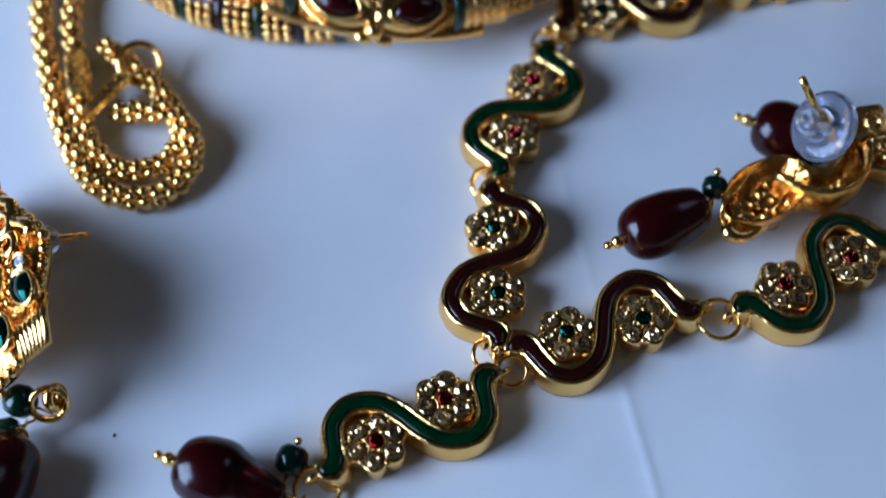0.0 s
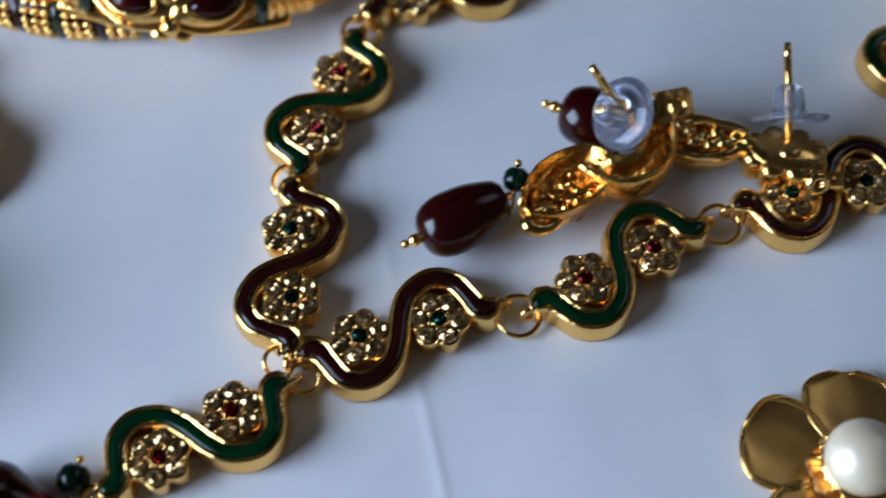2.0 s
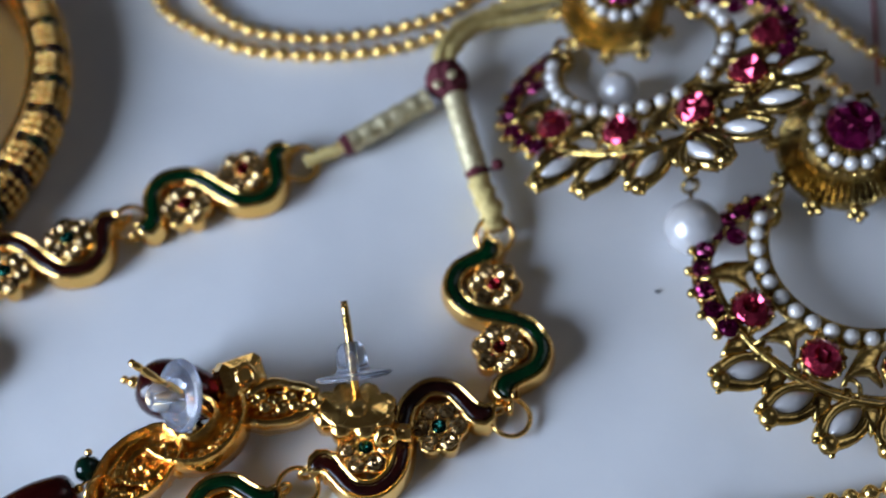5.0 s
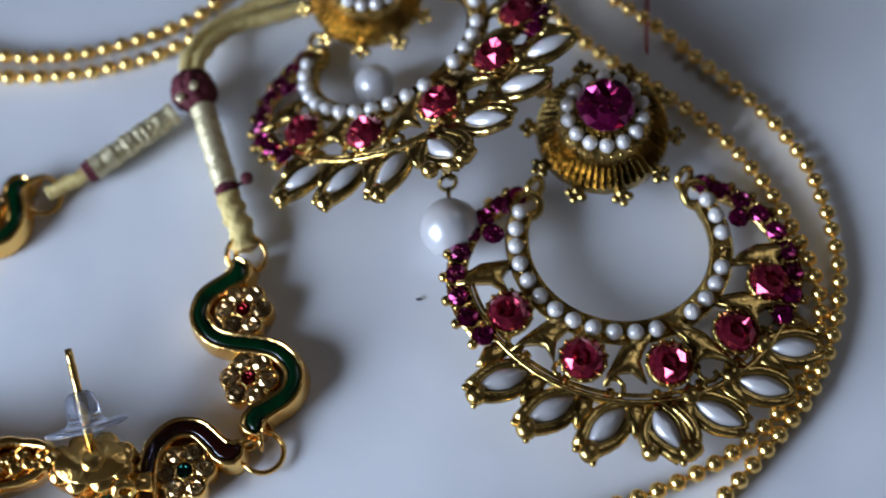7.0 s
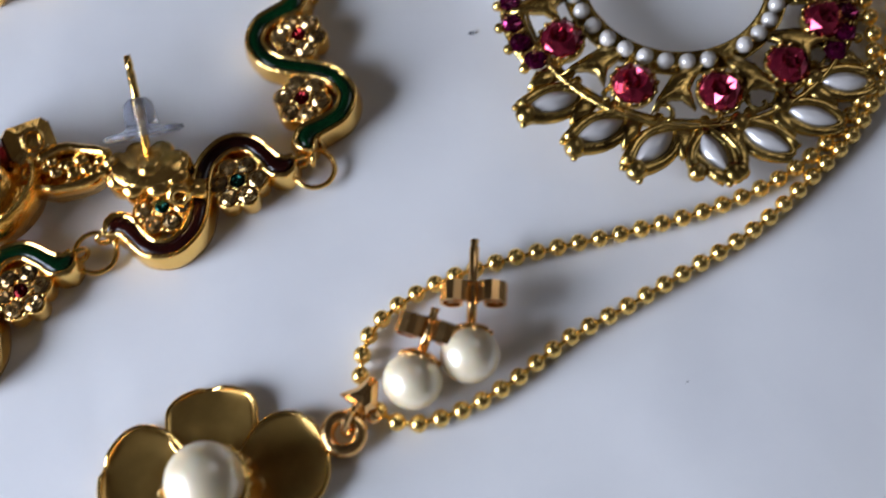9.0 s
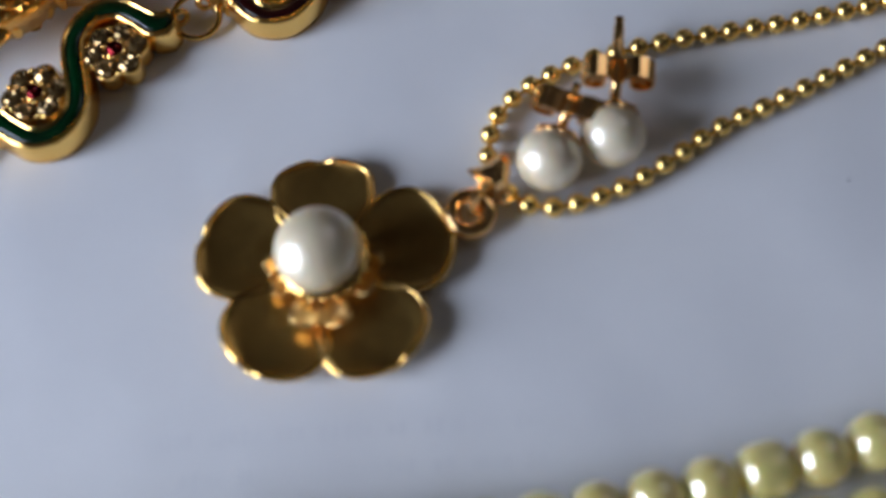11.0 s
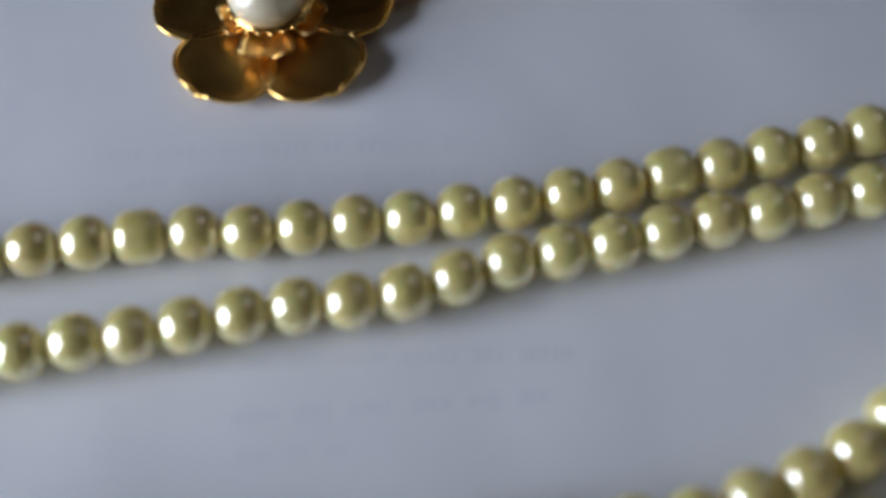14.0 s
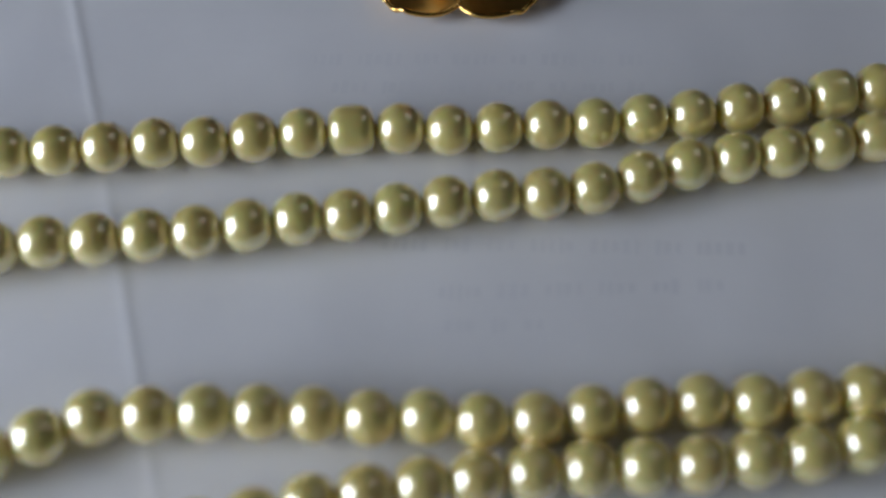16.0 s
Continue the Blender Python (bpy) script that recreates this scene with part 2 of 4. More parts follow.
def gem(bm, r, m=None, seg=8, crown=0.32, depth=0.5, table=0.55):
    """A cut stone: a table broken into small facets, star and main facets, girdle, pavilion."""
    m = m or Matrix()
    rows = []
    for rad, z, turn in ((0.30 * r, 0.62 * crown * r, 0.0), (table * r, crown * r, 0.5), (0.82 * r, 0.58 * crown * r, 0), (r, 0, 0.5), (r, -0.08 * r, 0.5)):
        rows.append([bm.verts.new(m @ V(rad * math.cos(TAU * (k + turn) / seg), rad * math.sin(TAU * (k + turn) / seg), z)) for k in range(seg)])
    for row in rows[:3]:
        for v in row:
            v.co += m.to_3x3() @ V(random.uniform(-0.05, 0.05), random.uniform(-0.05, 0.05), random.uniform(-0.13, 0.13)) * r
    mid = bm.verts.new(m @ V(0.10 * r, -0.06 * r, 0.8 * crown * r))
    tip = bm.verts.new(m @ V(0, 0, -depth * r))
    for k in range(seg):
        j = (k + 1) % seg
        bm.faces.new((mid, rows[0][k], rows[0][j]))
        bm.faces.new((rows[0][k], rows[1][k], rows[0][j]))
        bm.faces.new((rows[1][k], rows[1][j], rows[0][j]))
        bm.faces.new((rows[1][k], rows[2][j], rows[1][j]))
        bm.faces.new((rows[1][k], rows[2][k], rows[2][j]))
        bm.faces.new((rows[2][k], rows[3][k], rows[2][j]))
        bm.faces.new((rows[3][k], rows[3][j], rows[2][j]))
        bm.faces.new((rows[3][k], rows[4][k], rows[4][j], rows[3][j]))
        bm.faces.new((rows[4][k], tip, rows[4][j]))
    return bm


def ribbon(bm, line, section, m=None, taper=None):
    """Sweeps an upright closed section of (across, height) along a flat line; taper scales the width by index."""
    m = m or Matrix()
    n, rows = len(line), []
    for i, p in enumerate(line):
        d = (line[min(i + 1, n - 1)] - line[max(i - 1, 0)]).normalized()
        side = V(-d.y, d.x, 0)
        w = taper(i / (n - 1)) if taper else 1.0
        rows.append([bm.verts.new(m @ (p + side * a * w + V(0, 0, h))) for a, h in section])
    k = len(section)
    for r, s in zip(rows, rows[1:]):
        for i in range(k):
            bm.faces.new((r[i], r[(i + 1) % k], s[(i + 1) % k], s[i]))
    bm.faces.new(rows[0][::-1])
    bm.faces.new(rows[-1])
    return bm


def leaf(bm, outline, z0, z1, dome=0.0, m=None):
    """A flat leaf with thickness and a domed top; outline: points round it."""
    m = m or Matrix()
    c = sum((Vector((x, y, 0)) for x, y in outline), Vector()) / len(outline)
    bot = [bm.verts.new(m @ V(x, y, z0)) for x, y in outline]
    top = [bm.verts.new(m @ V(x, y, z1)) for x, y in outline]
    mid = [bm.verts.new(m @ V(c.x + (x - c.x) * 0.6, c.y + (y - c.y) * 0.6, z1 + dome * 0.75)) for x, y in outline]
    peak = bm.verts.new(m @ V(c.x, c.y, z1 + dome))
    n = len(outline)
    bm.faces.new(bot[::-1])
    for i in range(n):
        j = (i + 1) % n
        bm.faces.new((bot[i], bot[j], top[j], top[i]))
        bm.faces.new((top[i], top[j], mid[j], mid[i]))
        bm.faces.new((mid[i], mid[j], peak))
    return bm


def box(bm, c, size, m=None):
    mm = (m or Matrix()) @ Matrix.Translation(Vector(c)) @ Matrix.Diagonal((*size, 1))
    bmesh.ops.create_cube(bm, size=1, matrix=mm)
    return bm


def B():
    return bmesh.new()


# ---- the room: table, paper, added walls and ceiling, window ----
FOLD_A, FOLD_B = V(-3.6, 2.25, 0), V(5.12, -19.74, 0)


def build_paper():
    along = (FOLD_B - FOLD_A).normalized()
    across = V(-along.y, along.x, 0)
    mid = (FOLD_A + FOLD_B) / 2
    near = [0.08, 0.16, 0.3, 0.6] + [1.5 * k for k in range(1, 31)]
    ds = [-d for d in near[::-1]] + [0] + near
    ss = [-50 + 1.25 * k for k in range(81)]
    bm, rows = B(), []
    for s in ss:
        row = []
        for d in ds:
            p = mid + along * s + across * (d + 0.05 * math.sin(s * 0.35))
            z = (0.015 + 0.006 * noise.noise(V(s * 0.9, 3, 0))) * math.exp(-(d / 0.075) ** 2) - 0.045 + 0.02 * noise.noise(p * 0.13)
            row.append(bm.verts.new(V(p.x, p.y, z)))
        rows.append(row)
    for r, s in zip(rows, rows[1:]):
        for k in range(len(ds) - 1):
            bm.faces.new((r[k], r[k + 1], s[k + 1], s[k]))
    ob = part("paper_sheet", bm, PAPER)
    tagged(ob, "white paper sheet with one straight crease on a table", "paper", kind="structure")
    marks = B()
    for x0, y0, slope, words in ((7.8, -15.62, 0.08, 7), (8.75, -16.40, 0.13, 6), (8.9, -16.95, 0.12, 3), (6.2, -12.2, 0.10, 8), (6.6, -12.75, 0.10, 7)):
        x = x0
        for k in range(words):
            for q in range(random.randint(2, 5)):
                w, h = random.uniform(0.07, 0.13), random.uniform(0.16, 0.28)
                y = y0 + slope * (x - x0)
                z = -0.0436 + 0.02 * noise.noise(V(x, y, 0) * 0.13)
                bmesh.ops.create_grid(marks, x_segments=1, y_segments=1, size=0.5, matrix=T(x, y, z) @ Matrix.Diagonal((w, h, 1, 1)))
                x += w + 0.05
            x += 0.2
    tagged(part("faint_print", marks, PRINT, ob, "", False), "faint unreadable print showing through the paper", kind="stuff")
    bm = B()
    bmesh.ops.create_grid(bm, x_segments=1, y_segments=1, size=60, matrix=Matrix.Translation((3, -8, -0.12)))
    tagged(part("paper_underlay", bm, PAPER), "white paper underlay covering the table", "paper", kind="structure")


build_paper()


def slab(name, x0, x1, y0, y1, z0, z1, material, label, category):
    bm = B()
    bmesh.ops.create_cube(bm, size=1, matrix=Matrix.Translation(V(x0 + x1, y0 + y1, z0 + z1) / (2 * U))
                          @ Matrix.Diagonal(((x1 - x0) / U, (y1 - y0) / U, (z1 - z0) / U, 1)))
    return tagged(part(name, bm, material, smooth=False), label, category, kind="structure")


slab("table_top", -0.405, 1.05, -1.0, 0.95, -0.034, -0.004, WOOD, "dark wooden counter top under the paper", "table")
# unseen ceiling and walls, added; their dark tones hold down fill and reflections
slab("ceiling", -0.505, 1.15, -1.1, 1.05, 1.05, 1.10, CEIL, "unseen dark ceiling added over the counter", "ceiling")
slab("wall_east", 1.05, 1.15, -1.1, 1.05, -0.034, 1.05, PLASTER, "unseen plain wall added to close the place", "wall")
slab("wall_north", -0.405, 1.05, 0.95, 1.05, -0.034, 1.05, PLASTER, "unseen plain wall added to close the place", "wall")
slab("wall_south", -0.405, 1.05, -1.1, -1.0, -0.034, 1.05, PLASTER, "unseen plain wall added to close the place", "wall")
WY0, WY1, WZ0, WZ1 = -0.478, -0.090, 0.006, 0.392
slab("wall_west_a", -0.505, -0.405, -1.1, WY0, -0.034, 1.05, PLASTER, "unseen wall added beside the window", "wall")
slab("wall_west_b", -0.505, -0.405, WY1, 1.05, -0.034, 1.05, PLASTER, "unseen wall added beside the window", "wall")
slab("wall_west_c", -0.505, -0.405, WY0, WY1, -0.034, WZ0, PLASTER, "unseen wall added below the window", "wall")
slab("wall_west_d", -0.505, -0.405, WY0, WY1, WZ1, 1.05, PLASTER, "unseen wall added above the window", "wall")

# unseen housing, made up to go with the fill light
bm = lathe(B(), [(37.0, 0.0), (40.0, 0.0), (41.0, 1.0), (41.0, 5.0), (0.0, 5.0)], 48, Matrix.Translation((0.62 / U, 0.50 / U, 1.012 / U)))
tagged(part("fill_housing", bm, FRAME), "unseen round housing added above the fill light", "lamp", kind="structure")

for k, (x, y, r) in enumerate(((12.66, -0.60, 0.045), (16.17, -7.78, 0.014), (-7.71, -11.74, 0.028))):
    bm = B()
    ball(bm, (0, 0, 0), (r * 1.5, r * 0.7, 0.03), 8, 5)
    tagged(part("paper_speck", bm, SPECK, at=T(x, y, -0.02, 40 * k)), "tiny dark speck lying on the white paper", "speck")

# ---- the S-link necklace ----
S_HALF = [(0, 0), (0.10, 0.30), (0.30, 0.63), (0.72, 0.84), (1.12, 0.70), (1.33, 0.34), (1.45, 0.09), (1.63, 0.03), (1.84, 0.15)]
S_LINE = spline([(-x, -y) for x, y in S_HALF[:0:-1]] + S_HALF, 0.09)
RIM = [(-0.235, 0.0), (-0.248, 0.12), (-0.205, 0.40), (-0.180, 0.465), (-0.140, 0.465), (-0.120, 0.41), (0.120, 0.41), (0.140, 0.465), (0.180, 0.465), (0.205, 0.40), (0.248, 0.12), (0.235, 0.0)]
ENAMEL = [(-0.122, 0.38), (-0.122, 0.425), (-0.05, 0.45), (0.05, 0.45), (0.122, 0.425), (0.122, 0.38)]


def narrow(f):
    """The band swells before its pointed, upturned tips."""
    e = min(f, 1 - f)
    if e < 0.045:
        return 0.30 + 1.08 * e / 0.045
    return 1.0 + 0.38 * max(0.0, 1 - (e - 0.045) / 0.07)


def flower_base(bm):
    """Six round cups in a ring round a taller one, cast in one piece, with claw grains between."""
    cup = [(0, 0.0), (0.17, 0.0), (0.208, 0.10), (0.214, 0.34), (0.205, 0.415), (0.178, 0.43), (0.155, 0.37), (0, 0.34)]
    for k in range(6):
        g = TAU * k / 6
        lathe(bm, cup, 14, Matrix.Translation((0.355 * math.cos(g), 0.355 * math.sin(g), 0)))
        g = TAU * (k + 0.5) / 6
        ball(bm, (math.cos(g) * 0.44, math.sin(g) * 0.44, 0.40), 0.058, 8, 5)
        ball(bm, (math.cos(g) * 0.185, math.sin(g) * 0.185, 0.455), 0.045, 8, 5)
    lathe(bm, [(0.30, 0.0), (0.30, 0.36), (0.17, 0.40), (0.165, 0.47), (0.14, 0.47), (0.12, 0.42), (0, 0.42)], 18)
    return bm


CRYSTAL_MESH = finish("crystal", gem(B(), 0.185, seg=7, crown=0.60), CRYSTAL, False)
RED_MESH = finish("centre_crystal", gem(B(), 0.145, seg=8, crown=0.5), RED, False)
EMERALD_MESH = finish("centre_crystal", gem(B(), 0.145, seg=8, crown=0.5), EMERALD, False)


def s_link_meshes(flip):
    m = Matrix.Diagonal((1, flip, 1, 1))
    body = ribbon(B(), S_LINE, RIM, m, narrow)
    for s in (-1, 1):
        torus(body, 0.13, 0.055, m @ T(s * 1.90, s * 0.10, 0.22, 0, 80), 14, 6)
        ribbon(body, [V(s * (0.15 + 0.08 * k), s * 0.42 - s * 0.05 * k, 0) for k in range(5)], [(-0.06, 0.02), (-0.06, 0.2), (0.06, 0.2), (0.06, 0.02)], m)
    enamel = ribbon(B(), S_LINE[1:-1], ENAMEL, m, narrow)
    return finish("s_link", body, GOLD), enamel


S_BODY, S_ENAMEL = {}, {}
for flip in (1, -1):
    S_BODY[flip], e = s_link_meshes(flip)
    e2 = e.copy()
    S_ENAMEL[flip] = {"green": finish("enamel", e, GREEN), "maroon": finish("enamel", e2, MAROON)}
SETTING = finish("flower_setting", flower_base(B()), GOLD)


def s_link(parent, a, b, flip, colour, z=0.0, lean=(0, 0)):
    """One S-shaped link with its flowers at a and b."""
    a, b = V(*a, 0), V(*b, 0)
    mid = (a + b) / 2 - V(0, 0.07, 0)
    rz = math.degrees(math.atan2(b.y - a.y, b.x - a.x))
    link = again("s_link", S_BODY[flip], parent, T(mid.x, mid.y, z, rz, *lean), "S-shaped gold link with %s enamel and two crystal flowers" % colour)
    again("enamel", S_ENAMEL[flip][colour], link, Matrix(), "glossy %s enamel" % colour)
    for s in (-1, 1):
        turn = random.uniform(0, 60)
        again("flower_setting", SETTING, link, T(s * 0.71, 0, 0, turn))
        for k in range(6):
            g = turn + 60 * k
            x, y = 0.35 * math.cos(radians(g)), 0.35 * math.sin(radians(g))
            again("crystal", CRYSTAL_MESH, link, T(s * 0.71 + x, y, 0.405, g, random.uniform(-9, 9), random.uniform(4, 16)))
        again("centre_crystal", RED_MESH if colour == "green" else EMERALD_MESH, link,
              T(s * 0.71, 0, 0.46, random.uniform(0, 45), random.uniform(-6, 6), random.uniform(-6, 6)))
    return link


RING_MESH = finish("jump_ring", torus(B(), 0.38, 0.05, None, 26, 8), GOLD)
SMALL_RING = finish("jump_ring", torus(B(), 0.27, 0.045, None, 22, 8), GOLD)

necklace = thing("s_link_necklace", "gold necklace of S-shaped green and maroon enamel links on paper", "necklace", T(0, 0, 0))
LINKS = [((-3.141, -11.090), (-2.140, -10.074), -1, "green"),
         ((-1.942, -6.427), (-1.613, -7.803), -1, "maroon"),
         ((-1.774, -2.758), (-1.922, -4.163), -1, "green"),
         ((-0.672, -0.587), (0.494, 0.240), -1, "maroon"),
         ((2.856, 1.155), (3.916, 2.004), -1, "green"),
         ((-0.261, -8.373), (1.051, -7.829), 1, "maroon"),
         ((3.507, -6.619), (4.668, -5.800), 1, "green"),
         ((7.079, -4.245), (8.414, -3.796), 1, "maroon"),
         ((9.376, -0.694), (9.514, -2.091), 1, "green")]
for a, b, flip, colour in LINKS:
    s_link(necklace, a, b, flip, colour)
for x, y, rz, tilt in ((-2.18, -5.35, 20, 14), (2.42, -7.49, 0, 8), (5.83, -5.05, 0, 10), (9.75, -3.52, 30, 8), (-1.60, -1.62, 40, 20), (1.68, 0.72, 40, 25), (-3.95, -12.08, 0, 10)):
    again("jump_ring", RING_MESH, necklace, T(x, y, 0.16, rz, tilt, 6))
for x, y, rz in ((-1.60, -9.05, 60), (-1.10, -9.28, 10)):
    again("jump_ring", SMALL_RING, necklace, T(x, y, 0.2, rz, 30, 8))
for x, y, rz in ((5.10, 2.30, 20), (9.34, 0.52, -20)):
    again("jump_ring", RING_MESH, necklace, T(x, y, 0.22, rz, 25, 10))

DROP = [(0, -0.98), (0.22, -0.97), (0.44, -0.88), (0.60, -0.68), (0.68, -0.38), (0.68, -0.06), (0.65, 0.26), (0.58, 0.55), (0.51, 0.78), (0.44, 0.92), (0.32, 1.0), (0, 1.0)]


SLIM = DROP[:6] + [(0.54, 0.22), (0.42, 0.50), (0.30, 0.76), (0.23, 0.93), (0.20, 1.0), (0, 1.0)]


def teardrop(parent, p, q, fat=1.0, shape=DROP, name="garnet_drop", label="dark garnet-red glass teardrop bead"):
    """A glass drop that lies with its fat end towards p, with a gold pin through it."""
    p, q = Vector(p), Vector(q)
    mid, half = (p + q) / 2, (q - p).length / 2
    m = aim(mid, q)
    dense = [(c.x, c.y) for c in spline(shape, 0.08)]
    dense[0], dense[-1] = (0, -0.98), (0, 1.0)
    bead = part(name, lathe(B(), [(max(0, r) * fat, z * half) for r, z in dense], 36, m), GARNET, parent, label)
    pin = B()
    tube(pin, [m @ V(0, 0, -half - 0.05), m @ V(0, 0, -half + 0.03)], 0.10, 10)
    ball(pin, m @ V(0, 0, -half - 0.10), 0.125, 12, 8)
    ball(pin, m @ V(0.01, 0, -half - 0.29), 0.085, 12, 8)
    ball(pin, m @ V(0, 0, half + 0.06), 0.09, 10, 7)
    tube(pin, [m @ V(0, 0, half), m @ V(0.05, 0, half + 0.2), m @ V(0.0, 0.1, half + 0.38)], 0.035, 6)
    part("head_pin", pin, GOLD, parent, "gold head pin with two tiny balls")
    return bead


def small_bead(parent, c, r, tip, material=GREENGLASS, name="green_bead"):
    d = (Vector(tip) - Vector(c)).normalized()
    m = aim(c, tip)
    part(name, lathe(B(), [(0, -0.9 * r), (0.5 * r, -0.88 * r), (0.85 * r, -0.6 * r), (r, 0), (0.85 * r, 0.6 * r), (0.5 * r, 0.88 * r), (0, 0.9 * r)], 20, m),
         material, parent, "small dark green glass bead")
    pin = B()
    ball(pin, Vector(c) + d * (r + 0.05), 0.075, 10, 7)
    tube(pin, [Vector(c) - d * (r + 0.35), Vector(c) - d * r * 0.8], 0.03, 6)
    part("bead_pin", pin, GOLD, parent)


teardrop(necklace, (-6.32, -12.25, 0.66), (-4.42, -12.42, 0.42), 0.90, SLIM)
small_bead(necklace, (-4.47, -11.72, 0.32), 0.29, (-4.40, -11.2, 0.5))
small_bead(necklace, (-4.40, -12.84, 0.27), 0.29, (-4.62, -13.2, 0.2))

# cord with wrapped sleeves and a yarn knot
cords = B()
twist = lambda i, g: 0.15 * (1 + 0.16 * math.sin(3 * g + i * 0.9))
tube(cords, spline([(5.22, 2.30, 0.22), (5.5, 2.45, 0.25), (5.85, 2.60, 0.28), (6.2, 2.80, 0.3)], 0.06), twist, 10)
tube(cords, spline([(9.33, 0.62, 0.28), (9.28, 1.0, 0.35), (9.1, 1.45, 0.36), (8.98, 1.85, 0.34)], 0.06), lambda i, g: 0.24 * (1 + 0.18 * math.sin(3 * g + i * 0.9)), 12)
tube(cords, spline([(8.0, 4.7, 0.5), (8.05, 5.3, 0.5), (8.45, 6.15, 0.3), (9.4, 6.8, 0.16), (11, 7.3, 0.16), (13.5, 8.0, 0.16), (15.5, 9.5, 0.16)], 0.07), twist, 10)
tube(cords, spline([(8.25, 4.7, 0.5), (8.3, 5.25, 0.5), (8.85, 6.1, 0.3), (10.0, 6.5, 0.18), (11.5, 6.9, 0.16), (13.8, 7.5, 0.16), (16, 8.8, 0.16)], 0.07), twist, 10)
part("gold_cord", cords, CORD, necklace, "twisted cream and gold thread cord")
for p, q in (((6.12, 2.75, 0.30), (7.80, 3.92, 0.42)), ((8.38, 3.95, 0.44), (8.93, 2.02, 0.32))):
    sl = B()
    P = [Vector(p).lerp(Vector(q), k / 90) for k in range(91)]
    tube(sl, P, lambda i, g: 0.24 + 0.02 * math.sin(i * 1.9 + g) + 0.012 * math.sin(i * 0.37) + 0.01 * math.sin(i * 0.9), 14)
    part("thread_sleeve", sl, WRAP, necklace, "sleeve wrapped in pale gold thread")
    end = B()
    e = P[0] if p[0] < 7 else P[-1]
    d = (Vector(q) - Vector(p)).normalized()
    torus(end, 0.19, 0.07, aim(e, e + d), 18, 7)
    torus(end, 0.17, 0.06, aim(e - d * 0.10 * (1 if p[0] < 7 else -1), e + d), 18, 7)
    part("yarn_binding", end, YARN, necklace, "maroon yarn binding")
knot = B()
bmesh.ops.create_icosphere(knot, subdivisions=4, radius=1, matrix=Matrix.Translation((8.2, 4.35, 0.52)) @ Matrix.Diagonal((0.47, 0.47, 0.48, 1)))
for v in knot.verts:
    d = v.co - V(8.2, 4.35, 0.52)
    v.co += d * (0.07 * noise.noise(d * 6) + 0.05 * math.sin(d.x * 24 + d.z * 16))
part("yarn_knot", knot, YARN, necklace, "round knot of maroon yarn")
bits = B()
for x, y, z in ((8.32, 4.16, 0.98), (8.02, 3.98, 0.86)):
    ball(bits, (x, y, z), (0.10, 0.12, 0.05), 10, 6)
part("thread_end", bits, WRAP, necklace, "pale cut thread end")
tuft = B()
bmesh.ops.create_icosphere(tuft, subdivisions=2, radius=0.13, matrix=Matrix.Translation((9.37, 2.12, 0.5)))
tube(tuft, [V(9.3, 2.1, 0.4), V(9.0, 2.0, 0.35)], 0.04, 6)
part("yarn_tuft", tuft, YARN, necklace)

# ---- the two upturned drop earrings inside the necklace ----


def clutch_and_post(parent, base, tip):
    """A gold earring post; gives the pose along which its clutch sits."""
    base, tip = Vector(base), Vector(tip)
    m = aim(base, tip)
    L = (tip - base).length
    part("post", tube(B(), [m @ V(0, 0, 0), m @ V(0, 0, L * 0.86), m @ V(0, 0, L * 0.875), m @ V(0, 0, L * 0.90), m @ V(0, 0, L)], lambda i, g: (0.075, 0.075, 0.058, 0.075, 0.062)[i], 12), GOLD, parent, "plain gold earring post")
    return m


def clutch(parent, m, z, disc=0.62):
    mm = m @ Matrix.Translation((0, 0, z))
    prof = [(0.085, -0.04), (0.30, -0.06), (disc * 0.9, -0.05), (disc, 0.0), (disc * 0.97, 0.05), (disc * 0.75, 0.07), (0.36, 0.08), (0.30, 0.16), (0.285, 0.42), (0.25, 0.56), (0.17, 0.64), (0.085, 0.66), (0.085, -0.04)]
    ob = part("clutch", lathe(B(), prof, 36, mm), SILICONE, parent, "clear silicone bullet clutch")
    return ob


earring_a = thing("drop_earring", "upturned gold S-shaped earring with garnet drop and clear clutch", "earring", T(0, 0, 0), "garnet drop earrings")


def cast_bowl(bm, centre, rx, ry, turn, z0, z1, wall=0.07):
    """A hollow leaf-shaped casting seen from behind: rim, wall and a lumpy floor."""
    m = T(centre[0], centre[1], 0, turn)
    n, rows = 40, []
    for sc, z, lump in ((0.90, z0, 0), (1.0, z1 - 0.05, 0), (0.98, z1, 0), (1 - wall, z1 - 0.02, 0), (0.84, z0 + 0.32, 0.03), (0.60, z0 + 0.20, 0.06), (0.30, z0 + 0.24, 0.06)):
        row = []
        for k in range(n):
            a = TAU * k / n
            leafy = 1 - 0.16 * math.cos(a) ** 5
            row.append(bm.verts.new(m @ V(rx * sc * leafy * math.cos(a), ry * sc * math.sin(a) * (1 - 0.12 * math.cos(a)), z + lump * math.sin(3.1 * k + sc * 20))))
        rows.append(row)
    for r, t in zip(rows, rows[1:]):
        for k in range(n):
            bm.faces.new((r[k], r[(k + 1) % n], t[(k + 1) % n], t[k]))
    bm.faces.new(rows[-1])
    bm.faces.new(rows[0])
    for k in range(11):
        a, d = 2.4 * k, 0.17 * math.sqrt(k)
        ball(bm, m @ V(rx * d * math.cos(a) * 1.1, ry * d * math.sin(a) * 1.1, z0 + 0.26), (0.13, 0.11, 0.10), 9, 6)


